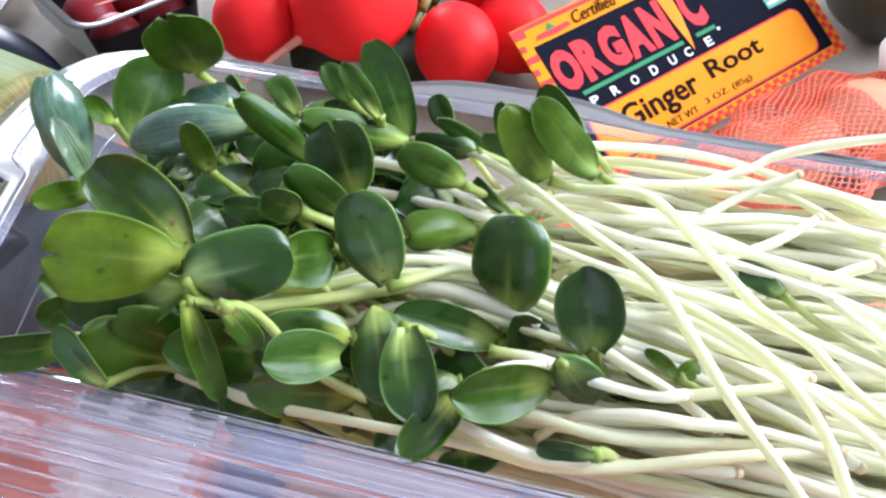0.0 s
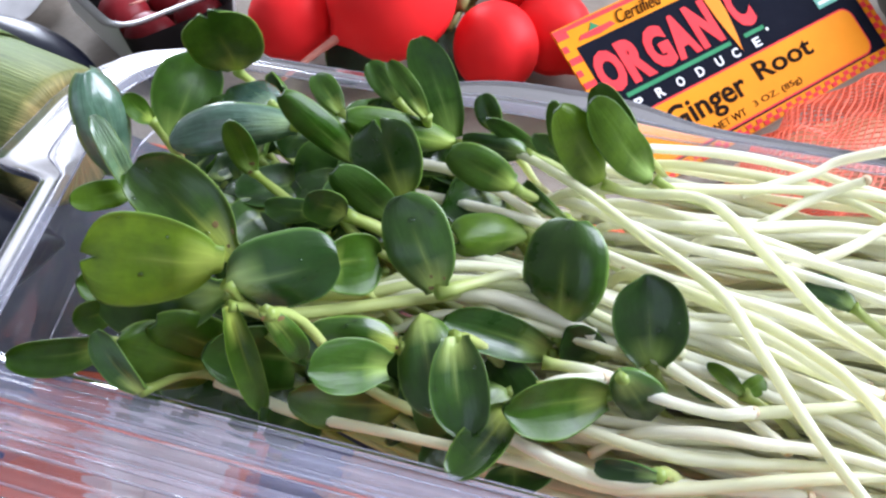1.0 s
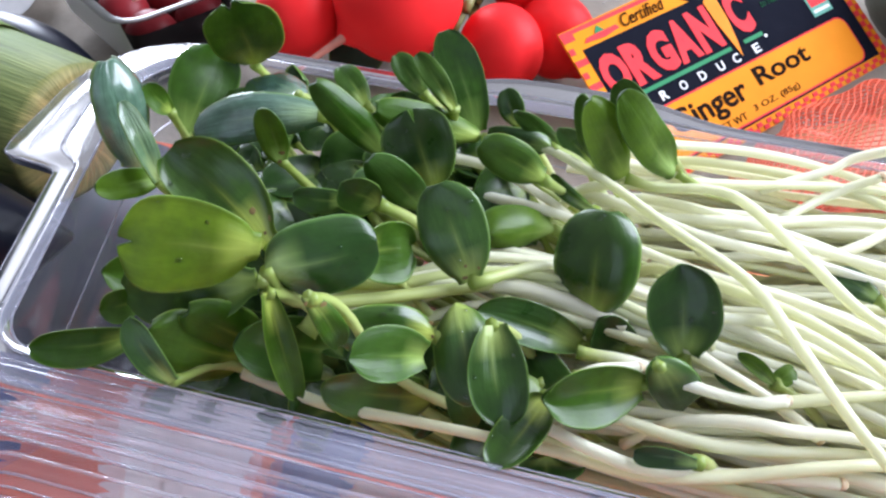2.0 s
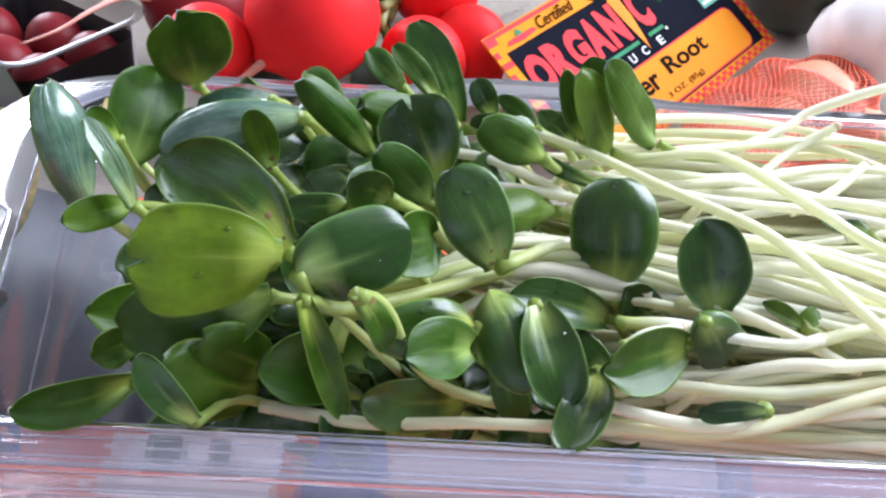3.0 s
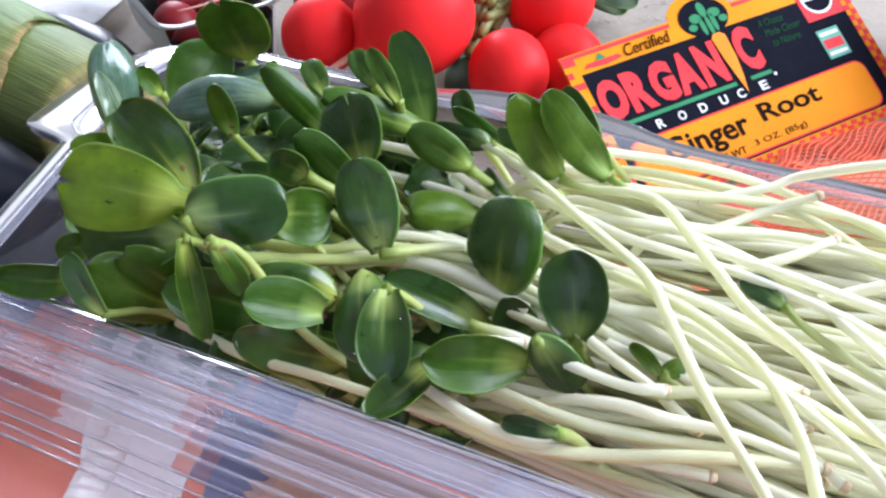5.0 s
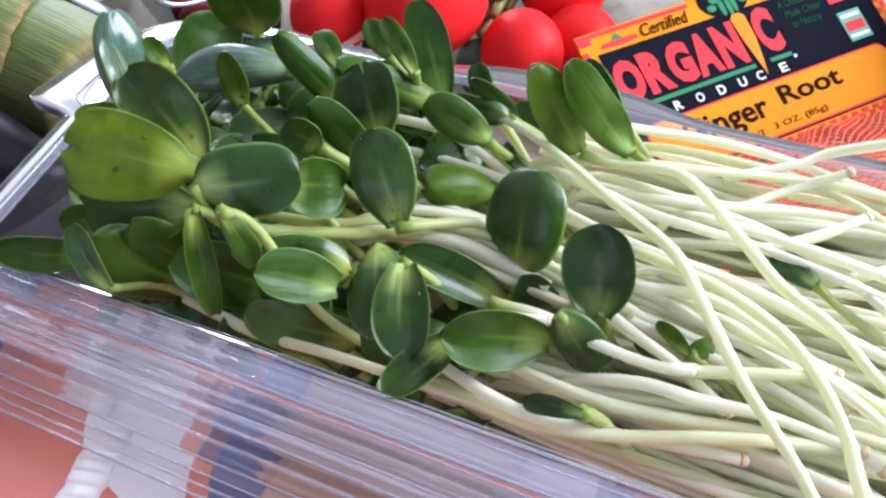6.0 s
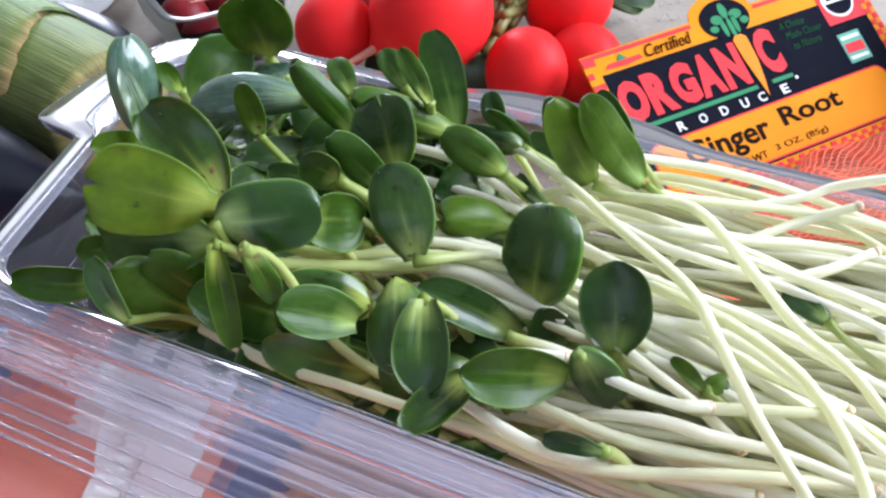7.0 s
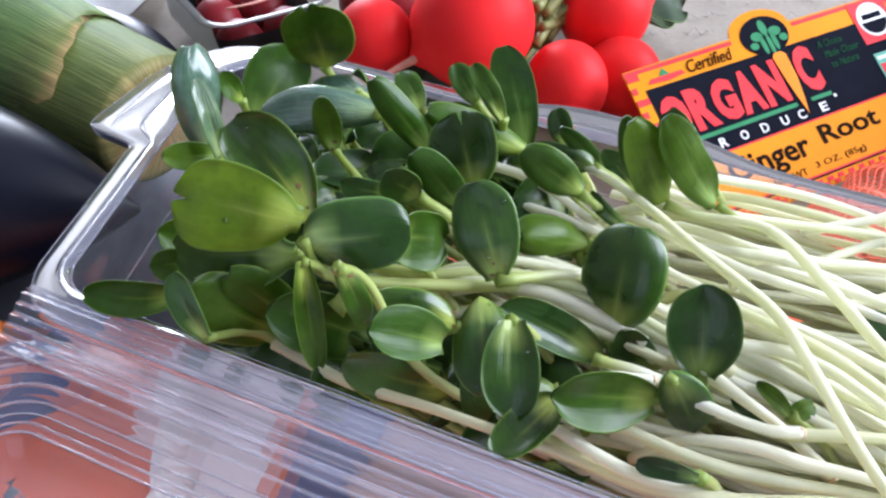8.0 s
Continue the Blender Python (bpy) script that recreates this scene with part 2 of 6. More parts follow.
PRINT_BLUE = grained("print_blue", (0.04, 0.055, 0.19), (0.08, 0.10, 0.29), 120, 0.5)
PRINT_TAN = grained("print_tan", (0.55, 0.32, 0.17), (0.68, 0.44, 0.26), 120, 0.5)
PRINT_ORANGE = grained("print_orange", (0.72, 0.14, 0.05), (0.80, 0.20, 0.08), 120, 0.5)
PRINT_DARK = grained("print_dark", (0.04, 0.04, 0.06), (0.08, 0.08, 0.11), 120, 0.5)
TAG_BLACK = grained("tag_black", (0.006, 0.007, 0.012), (0.013, 0.014, 0.022), 150, 0.9, spec=0.02)
TAG_DIM = grained("tag_dim_green", (0.015, 0.07, 0.035), (0.025, 0.09, 0.045), 150, 0.9, spec=0.02)
TAG_AMBER = grained("tag_amber", (0.74, 0.235, 0.004), (0.80, 0.27, 0.008), 150, 0.6, spec=0.06)
TAG_RED = grained("tag_red", (0.74, 0.035, 0.045), (0.80, 0.06, 0.065), 150, 0.6, spec=0.06)
TAG_ORANGE = grained("tag_orange", (0.82, 0.22, 0.015), (0.88, 0.28, 0.03), 150, 0.6, spec=0.06)
TAG_GREEN = grained("tag_green", (0.03, 0.20, 0.085), (0.05, 0.26, 0.12), 150, 0.6, spec=0.06)
TAG_TEAL = grained("tag_teal", (0.12, 0.36, 0.28), (0.18, 0.44, 0.34), 150, 0.6, spec=0.06)
TAG_WHITE = grained("tag_white", (0.74, 0.74, 0.74), (0.82, 0.82, 0.82), 150, 0.6, spec=0.06)
TAG_TEXT = grained("tag_text", (0.014, 0.008, 0.006), (0.024, 0.013, 0.009), 150, 0.9, spec=0.02)
WALL = grained("wall_paint", (0.28, 0.27, 0.27), (0.35, 0.34, 0.34), 30, 0.8, 0.1)
CEILING = grained("ceiling_paint", (0.40, 0.40, 0.41), (0.48, 0.48, 0.49), 30, 0.8, 0.1)
WOOD = grained("floor_wood", (0.16, 0.09, 0.045), (0.30, 0.18, 0.09), 14, 0.45, 0.2, stretch=(0.2, 3, 1))
WHITE_PAINT = grained("white_paint", (0.74, 0.74, 0.72), (0.82, 0.82, 0.80), 40, 0.45, 0.05)
DROP = film_material("water", (0.97, 0.98, 1.0), 0.02, 0.0, 1.5)


def leek_material(name, stops):
    m, nodes, links, bsdf = material(name)
    uv = nodes.new("ShaderNodeUVMap")
    sep = nodes.new("ShaderNodeSeparateXYZ")
    links.new(uv.outputs[0], sep.inputs[0])

    def streaks(along, across, detail):
        mp, n = nodes.new("ShaderNodeMapping"), nodes.new("ShaderNodeTexNoise")
        mp.inputs["Scale"].default_value = (along, across, 1.0)
        links.new(uv.outputs[0], mp.inputs[0])
        n.inputs["Scale"].default_value, n.inputs["Detail"].default_value = 1.0, detail
        links.new(mp.outputs[0], n.inputs[0])
        return n

    fine, broad = streaks(7.0, 260.0, 3), streaks(2.0, 46.0, 2)
    blotch = noise_node(nodes, links, 60, 4)
    along = ramp(nodes, links, sep.outputs[0], stops)
    stripe = ramp(nodes, links, fine.outputs[0], [(0.38, (0.66, 0.72, 0.60)), (0.52, (1.0, 1.0, 1.0)), (0.66, (1.32, 1.28, 1.25))])
    bands = ramp(nodes, links, broad.outputs[0], [(0.35, (0.74, 0.80, 0.70)), (0.65, (1.25, 1.2, 1.15))])
    col = mix(nodes, links, 1.0, along.outputs[0], stripe.outputs[0], "MULTIPLY")
    col = mix(nodes, links, 1.0, col, bands.outputs[0], "MULTIPLY")
    tone = ramp(nodes, links, blotch.outputs[0], [(0.35, (0.84, 0.88, 0.84)), (0.7, (1.14, 1.1, 1.05))])
    links.new(mix(nodes, links, 1.0, col, tone.outputs[0], "MULTIPLY"), bsdf.inputs["Base Color"])
    bsdf.inputs["Roughness"].default_value = 0.6
    bsdf.inputs["Specular IOR Level"].default_value = 0.25
    bump(nodes, links, bsdf, mix(nodes, links, 0.5, fine.outputs[0], broad.outputs[0]), 0.5, 0.0008)
    return m


LEEK = leek_material("leek_leaf", [(0.10, (0.075, 0.125, 0.035)), (0.55, (0.105, 0.160, 0.042)), (0.82, (0.15, 0.17, 0.06)), (0.97, (0.26, 0.18, 0.08))])
LEEK_OUTER = leek_material("leek_outer_leaf", [(0.0, (0.065, 0.125, 0.045)), (0.46, (0.090, 0.150, 0.048)), (0.535, (0.13, 0.155, 0.055)), (0.55, (0.27, 0.19, 0.09))])


# ---- builders ----
def mesh_of(name, verts, faces, mats, uvs=None, index=None, smooth=True):
    me = bpy.data.meshes.new(name)
    me.from_pydata([tuple(v) for v in verts], [], faces)
    for m in mats:
        me.materials.append(m)
    if index is not None:
        me.polygons.foreach_set("material_index", index)
    if uvs is not None:
        layer = me.uv_layers.new(name="UVMap")
        for loop in me.loops:
            layer.data[loop.index].uv = uvs[loop.vertex_index]
    me.polygons.foreach_set("use_smooth", [smooth] * len(me.polygons))
    me.update()
    return me


def put(name, me, parent=None, label="", matrix=None):
    ob = new(name, me)
    if parent is not None:
        ob.parent = parent
    if matrix is not None:
        ob.matrix_basis = matrix
    if label:
        tagged(ob, label)
    return ob


def part(name, bm, mat, parent, label="", smooth=True):
    me = bpy.data.meshes.new(name)
    bm.to_mesh(me)
    bm.free()
    me.materials.append(mat)
    me.polygons.foreach_set("use_smooth", [smooth] * len(me.polygons))
    return put(name, me, parent, label)


def thing(name, label, category, group="", kind="", at=(0, 0, 0)):
    ob = new(name)
    ob.empty_display_size = 0.01
    ob.location = at
    return tagged(ob, label, category, group, kind)


def box_mesh(name, lo, hi, mat, bevel=0.0):
    bm = bmesh.new()
    bmesh.ops.create_cube(bm, size=1)
    for v in bm.verts:
        v.co = Vector([(a + b) / 2 + c * (b - a) for a, b, c in zip(lo, hi, v.co)])
    if bevel:
        bmesh.ops.bevel(bm, geom=bm.edges[:], offset=bevel, segments=2, affect="EDGES")
    me = bpy.data.meshes.new(name)
    bm.to_mesh(me)
    bm.free()
    me.materials.append(mat)
    return me


def spline(points, per=6):
    """Catmull-Rom through the points."""
    p = [Vector(q) for q in points]
    p = [2 * p[0] - p[1]] + p + [2 * p[-1] - p[-2]]
    out = []
    for i in range(1, len(p) - 2):
        for k in range(per):
            t = k / per
            a, b, c, d = p[i - 1], p[i], p[i + 1], p[i + 2]
            out.append(0.5 * ((2 * b) + (c - a) * t + (2 * a - 5 * b + 4 * c - d) * t * t + (3 * b - a - 3 * c + d) * t ** 3))
    return out + [p[-2]]


def tube(name, points, radius, mats, sides=7, per=6, flat=1.0):
    """A tube along a spline; radius(s) for s from 0 to 1."""
    line = spline(points, per)
    n = len(line)
    verts, faces, uvs = [], [], []
    side = None
    for i, q in enumerate(line):
        ahead = (line[min(i + 1, n - 1)] - line[max(i - 1, 0)]).normalized()
        side = (Vector((0, 0, 1)).cross(ahead) if side is None else side - ahead * side.dot(ahead))
        if side.length < 1e-6:
            side = Vector((1, 0, 0)).cross(ahead)
        side.normalize()
        up = ahead.cross(side)
        s = i / (n - 1)
        for k in range(sides):
            a = 2 * math.pi * k / sides
            verts.append(q + (side * math.cos(a) + up * math.sin(a) * flat) * radius(s))
            uvs.append((s, k / sides))
    for i in range(n - 1):
        for k in range(sides):
            j = (k + 1) % sides
            faces.append((i * sides + k, i * sides + j, (i + 1) * sides + j, (i + 1) * sides + k))
    faces.append(tuple(range(sides))[::-1])
    faces.append(tuple((n - 1) * sides + k for k in range(sides)))
    return mesh_of(name, verts, faces, mats, uvs)


def drop_mesh(name, mat):
    bm = bmesh.new()
    bmesh.ops.create_icosphere(bm, subdivisions=2, radius=1)
    me = bpy.data.meshes.new(name)
    bm.to_mesh(me)
    bm.free()
    me.materials.append(mat)
    me.polygons.foreach_set("use_smooth", [True] * len(me.polygons))
    return me


DROP_MESH = drop_mesh("water_drop", DROP)
SPOT_MESH = drop_mesh("brown_spot", SPOT)
SIDES = {"upper": (LEAF_UPPER, LEAF_UNDER), "under": (LEAF_UNDER, LEAF_UPPER), "wet": (LEAF_WET_GLARE, LEAF_UNDER), "pale": (LEAF_PALE, LEAF_UNDER)}


def leaf(parent, base, tip, normal, width, face="upper", cup=0.10, bend=0.06, notch=0.0, neck=True, drops=0, spots=0, name="leaf", mats=None):
    """A thick oval seed leaf from its base to its tip; normal points out of the face that is seen."""
    base, tip, normal = Vector(base), Vector(tip), Vector(normal)
    axis = tip - base
    length = axis.length
    axis.normalize()
    normal = (normal - axis * normal.dot(axis)).normalized()
    side = axis.cross(normal)
    rows, cols = 19, 11
    seed = (base.x * 911 + tip.y * 577) % 1 * 40
    pick = random.Random(int(seed * 1000))
    sway, skew, roll_edge = pick.uniform(-0.05, 0.05), pick.uniform(-0.10, 0.10), pick.uniform(-0.05, 0.07)
    broad = 0.63 if notch else 0.54
    stalk = min(0.0023, width * 0.25)
    twist = pick.uniform(-0.38, 0.38)
    verts, uvs, faces, index = [], [], [], []
    for layer in (1, -1):
        for i in range(rows):
            q = 0.5 - 0.5 * math.cos(math.pi * i / (rows - 1))
            if q > broad or not neck:
                e = (q - broad) / (1 - broad) if neck else (2 * q - 1.04) / (0.96 if q > 0.52 else 1.04)
                e *= 0.965 if e > 0 else 1.0
                half = width / 2 * max(0.0, 1 - abs(e) ** (3.0 if notch else 2.6)) ** 0.5
            else:
                rise = max(0.0, min(1.0, (q / broad - 0.10) / 0.90))
                half = stalk + (width / 2 - stalk) * math.sin(math.pi / 2 * rise) ** (0.60 if notch else 0.74)
            half = max(half, width * (0.17 if notch else 0.05))
            for k in range(cols):
                t = math.sin(math.pi / 2 * (2 * k / (cols - 1) - 1))
                ending = max(0.0, (q - 0.55) / 0.45) ** 2
                along = q - (notch * math.exp(-(t / 0.17) ** 2) + (0.03 * abs(t) ** 2.2 if notch else 0.0)) * ending
                wob = noise.noise(Vector((q * 2.2 + seed, t * 1.1, seed)))
                curl = roll_edge * width * max(0.0, abs(t) - 0.6) ** 2 * 6 * (1 + 0.8 * wob)
                lift = cup * width * t * t - bend * length * 4 * (q - 0.5) ** 2 + 0.10 * width * wob + curl
                thick = 0.00050 * (1 - 0.72 * t ** 4) * (1.7 - 1.1 * q)
                crease = -0.00030 * math.exp(-(t / 0.14) ** 2) * (1 - q) if q > 0.12 else 0.0
                across = half * t * (1 + 0.08 * wob + skew * t) + sway * length * 4 * q * (1 - q)
                lift += half * t * math.sin(twist * (q - 0.35)) * 1.2
                verts.append(base + axis * length * along + side * across + normal * (lift + layer * thick + (crease if layer > 0 else 0)))
                uvs.append((q, t * 0.5 + 0.5))
    half_n = rows * cols
    for i in range(rows - 1):
        for k in range(cols - 1):
            a = i * cols + k
            faces.append((a, a + cols, a + cols + 1, a + 1))
            index.append(0)
            b = a + half_n
            faces.append((b, b + 1, b + cols + 1, b + cols))
            index.append(1)
    ring = [k for k in range(cols)] + [i * cols + cols - 1 for i in range(1, rows)] + [(rows - 1) * cols + k for k in range(cols - 2, -1, -1)] + [i * cols for i in range(rows - 2, 0, -1)]
    for a, b in zip(ring, ring[1:] + ring[:1]):
        faces.append((a, b, b + half_n, a + half_n))
        index.append(1)
    ob = put(name, mesh_of(name, verts, faces, mats or SIDES[face], uvs, index), parent)
    for _ in range(drops):
        at = verts[pick.randint(4, rows - 3) * cols + pick.randint(2, cols - 3)]
        size = pick.uniform(0.00022, 0.00050)
        turn = normal.to_track_quat("Z", "Y").to_matrix().to_4x4()
        put("water_drop", DROP_MESH, ob, matrix=Matrix.Translation(at + side * pick.uniform(-0.0006, 0.0006)) @ turn @ Matrix.Diagonal((size * pick.uniform(0.8, 1.6), size, size * 0.6, 1)))
    for _ in range(spots):
        at = verts[pick.randint(2, 6) * cols + pick.randint(2, cols - 3)]
        size = pick.uniform(0.0003, 0.0006)
        turn = normal.to_track_quat("Z", "Y").to_matrix().to_4x4()
        put("brown_spot", SPOT_MESH, ob, matrix=Matrix.Translation(at) @ turn @ Matrix.Diagonal((size * pick.uniform(0.6, 1.4), size, 0.00006, 1)))
    return ob


SPROUTS = "sunflower sprouts in the tray"


def sprout(label):
    return thing("sunflower_sprout", label, "sprout", SPROUTS)


def stem(parent, points, thick=0.00118, green=1.0):
    """green: 1 for a whole stem, small for a short green stalk, 0 for a white piece."""
    thick *= 0.9
    me = tube("stem", points, lambda s: thick * (1.0 + 0.10 * math.sin(9 * s + points[0][0] * 500) + 0.35 * max(0.0, 0.06 - s) / 0.06 * (green > 0)), [STEM], 7, 6, 0.92)
    run = sum((Vector(p) - Vector(q)).length for p, q in zip(points, points[1:])) / 0.075
    for d in me.uv_layers[0].data:
        d.uv = (0.32 + 0.68 * d.uv[0] if green == 0 else d.uv[0] * (green if green < 1 else max(1.0, run)), d.uv[1])
    if green in (0, 1):
        end, back = Vector(points[-1]), (Vector(points[-1]) - Vector(points[-2])).normalized()
        put("cut_end", tube("cut_end", [end - back * 0.0004, end + back * 0.0005, end + back * 0.0009], lambda s: thick * (1.04 - 0.45 * s * s), [CUT], 7, 3), parent)
    return put("stem", me, parent)


# ---- the room ----
def wall_with_window(name, at, length, height, hole):
    """A wall 0.12 m thick along its own x, with one window opening (x0, x1, z0, z1)."""
    x0, x1, z0, z1 = hole
    bm = bmesh.new()
    for lo, hi in (((-length / 2, 0, 0), (x0, 0.12, height)), ((x1, 0, 0), (length / 2, 0.12, height)), ((x0, 0, 0), (x1, 0.12, z0)), ((x0, 0, z1), (x1, 0.12, height))):
        r = bmesh.ops.create_cube(bm, size=1)
        for v in r["verts"]:
            v.co = Vector([(a + b) / 2 + c * (b - a) for a, b, c in zip(lo, hi, v.co)])
    ob = part(name, bm, WALL, None, smooth=False)
    ob.matrix_basis = at
    tagged(ob, "plain taupe painted room wall with a window opening", "wall", kind="structure")
    fr = bmesh.new()
    w = 0.05
    for lo, hi in (((x0, 0.03, z0), (x0 + w, 0.09, z1)), ((x1 - w, 0.03, z0), (x1, 0.09, z1)), ((x0 + w, 0.03, z0), (x1 - w, 0.09, z0 + w)), ((x0 + w, 0.03, z1 - w), (x1 - w, 0.09, z1))):
        r = bmesh.ops.create_cube(fr, size=1)
        for v in r["verts"]:
            v.co = Vector([(a + b) / 2 + c * (b - a) for a, b, c in zip(lo, hi, v.co)])
    win = part(name.replace("wall", "window"), fr, WHITE_PAINT, None, smooth=False)
    win.matrix_basis = at
    tagged(win, "white painted window frame standing in the wall", "window", kind="structure")


FLOOR_Z = -0.75
wall_with_window("wall_north", pose(0, 2.0, FLOOR_Z), 3.3, 2.6, (-1.30, -0.60, 0.93, 2.43))
wall_with_window("wall_east", pose(1.62, 0, FLOOR_Z, 0, 0, -90), 4.0, 2.6, (-1.35, 0.25, 1.10, 2.48))
wall_with_window("wall_south", pose(0, -2.0, FLOOR_Z, 0, 0, 180), 3.3, 2.6, (-0.45, 1.15, 0.98, 2.36))
tagged(put("wall_west", box_mesh("wall_west", (-1.62, -2.0, FLOOR_Z), (-1.5, 2.0, FLOOR_Z + 2.6), WALL)), "plain taupe painted room wall", "wall", kind="structure")
tagged(put("floor", box_mesh("floor", (-1.62, -2.12, FLOOR_Z - 0.1), (1.74, 2.12, FLOOR_Z), WOOD)), "brown wooden floor of the room", "floor", kind="structure")
tagged(put("ceiling", box_mesh("ceiling", (-1.62, -2.12, FLOOR_Z + 2.6), (1.74, 2.12, FLOOR_Z + 2.7), CEILING)), "plain pale grey painted ceiling", "ceiling", kind="structure")

table = thing("dining_table", "wooden table under a cream cloth", "table")
put("tabletop", box_mesh("tabletop", (-0.6, -0.45, -0.032), (0.6, 0.75, -0.004), WOOD, 0.004), table)
leg_me = box_mesh("leg", (-0.03, -0.03, FLOOR_Z), (0.03, 0.03, -0.032), WOOD, 0.004)
for lx in (-0.54, 0.54):
    for ly in (-0.39, 0.69):
        put("leg", leg_me, table, matrix=pose(lx, ly, 0))


def table_cloth():
    nx, ny = 90, 90
    verts, faces = [], []
    for j in range(ny + 1):
        for i in range(nx + 1):
            x, y = -0.63 + 1.26 * i / nx, -0.48 + 1.26 * j / ny
            over = max(abs(x) - 0.605, (-0.452 - y), (y - 0.752), 0)
            z = -0.0012 + 0.0010 * noise.noise(Vector((x * 9, y * 9, 2))) - over * 7
            verts.append((max(-0.612, min(0.612, x)), max(-0.462, min(0.762, y)), z))
    for j in range(ny):
        for i in range(nx):
            a = j * (nx + 1) + i
            faces.append((a, a + 1, a + nx + 2, a + nx + 1))
    ob = put("tablecloth", mesh_of("tablecloth", verts, faces, [CLOTH]))
    tagged(ob, "cream cloth with faded grey handwriting print over the table", "tablecloth")
    # faded rows of looped writing strokes
    rnd = random.Random(4)
    for row in range(7):
        x, y = 0.03 + 0.006 * row, 0.285 + 0.017 * row
        for word in range(5):
            pts = []
            count = rnd.randint(8, 15)
            for k in range(count):
                pts.append((x, y + rnd.uniform(-0.0028, 0.0028) + (0.004 if rnd.random() < 0.14 else 0), 0.0006))
                x += rnd.uniform(0.0009, 0.0019)
                y += 0.0005
            x += 0.006
            put("written_word", tube("written_word", pts, lambda s: 0.00022, [INK], 4, 3, 0.5), ob)


table_cloth()


# ---- the open clear plastic box that holds the sprouts ----
def rounded(corners, radii, per=26, arc=9):
    """Points and outward normals round a polygon (anticlockwise) with rounded corners."""
    out = []
    n = len(corners)
    c = [Vector((*p, 0)) for p in corners]
    ends = []
    for i in range(n):
        a, b, d = c[i - 1], c[i], c[(i + 1) % n]
        u, v = (a - b).normalized(), (d - b).normalized()
        half = math.acos(max(-1, min(1, u.dot(v)))) / 2
        cut = radii[i] / math.tan(half)
        mid = b + (u + v).normalized() * (radii[i] / math.sin(half))
        ends.append((b + u * cut, b + v * cut, mid, radii[i]))
    for i in range(n):
        p, q, mid, r = ends[i]
        a0, a1 = math.atan2(p.y - mid.y, p.x - mid.x), math.atan2(q.y - mid.y, q.x - mid.x)
        while a1 < a0:
            a1 += 2 * math.pi
        for k in range(arc + 1):
            a = a0 + (a1 - a0) * k / arc
            out.append((mid + Vector((math.cos(a), math.sin(a), 0)) * r, Vector((math.cos(a), math.sin(a), 0))))
        nxt = ends[(i + 1) % n][0]
        nrm = Vector(((nxt - q).y, -(nxt - q).x, 0)).normalized()
        for k in range(1, per):
            out.append((q.lerp(nxt, k / per), nrm))
    return out


def lofted(name, outline, rings, mat, parent, label="", close=False, widen=None):
    """Rings of (offset outward, height) skinned one to the next; close fills the last one."""
    n = len(outline)
    verts, faces = [], []
    for j, (off, z) in enumerate(rings):
        for p, nr in outline:
            extra = widen(p, nr, j) if widen else 0.0
            q = p + nr * (off + extra)
            verts.append((q.x, q.y, z))
    for j in range(len(rings) - 1):
        for i in range(n):
            k = (i + 1) % n
            faces.append((j * n + i, j * n + k, (j + 1) * n + k, (j + 1) * n + i))
    if close:
        base = (len(rings) - 1) * n
        cx = sum(verts[base + i][0] for i in range(n)) / n
        cy = sum(verts[base + i][1] for i in range(n)) / n
        verts.append((cx, cy, rings[-1][1]))
        for i in range(n):
            faces.append((base + i, base + (i + 1) % n, len(verts) - 1))
    return put(name, mesh_of(name, verts, faces, [mat]), parent, label)


RIM = 0.045
tray = thing("plastic_tray", "open clear plastic clamshell tray full of sunflower sprouts", "food tray")
TRAY_FL, TRAY_FR, TRAY_BR, TRAY_BL = (-0.0905, 0.0808), (0.128, 0.0262), (0.140, 0.1170), (-0.0915, 0.1775)
tray_line = rounded([TRAY_FL, TRAY_FR, TRAY_BR, TRAY_BL], (0.009, 0.012, 0.016, 0.020), 70, 12)
lofted("basin", tray_line, [(0.0, RIM), (-0.0015, RIM - 0.004), (-0.0022, RIM - 0.012), (-0.0036, RIM - 0.0135), (-0.0060, 0.016), (-0.0075, 0.0065), (-0.0105, 0.0028), (-0.016, 0.0020)], FILM, tray, "clear smooth walls and floor of the tray", close=True)


def tab(p, nr, j):
    """The far rim swells at its middle, the end rim runs out into a pull tab."""
    swell = 0.0065 * math.exp(-((p.x - 0.018) / 0.026) ** 4) if nr.y > 0.8 else 0.0
    rise = max(0.0, min(1.0, (p.y - 0.1265) / 0.0075))
    fall = 1.0 - 0.72 * max(0.0, min(1.0, (p.y - 0.137) / 0.040))
    side = max(0.0, min(1.0, (-nr.x - 0.05) / 0.6))
    pull = 0.0135 * rise * rise * (3 - 2 * rise) * fall * side if p.y > 0.12 and p.x < -0.05 else 0.0
    return (swell + pull) * (j / 5.0 if j < 6 else 1.0)


lofted("rim", tray_line, [(0.0, RIM), (0.0007, RIM + 0.0011), (0.0018, RIM + 0.0013), (0.0027, RIM + 0.0003), (0.0044, RIM), (0.0066, RIM), (0.0070, RIM - 0.0012), (0.0068, RIM - 0.0026)], RIM_FILM, tray, "rolled clear rim with a pull tab", widen=tab).visible_shadow = False

def glint_line(points, r, name="glint_line"):
    put(name, tube(name, points, lambda s: r, [EDGE_GLINT], 6, 1, 1.0), tray)


def ring(outline, off, z, step=1, widen=None, j=7):
    return [p + nr * (off + (widen(p, nr, j) if widen else 0.0)) + Vector((0, 0, z)) for p, nr in outline[::step]] + [outline[0][0] + outline[0][1] * (off + (widen(*outline[0], j) if widen else 0.0)) + Vector((0, 0, z))]


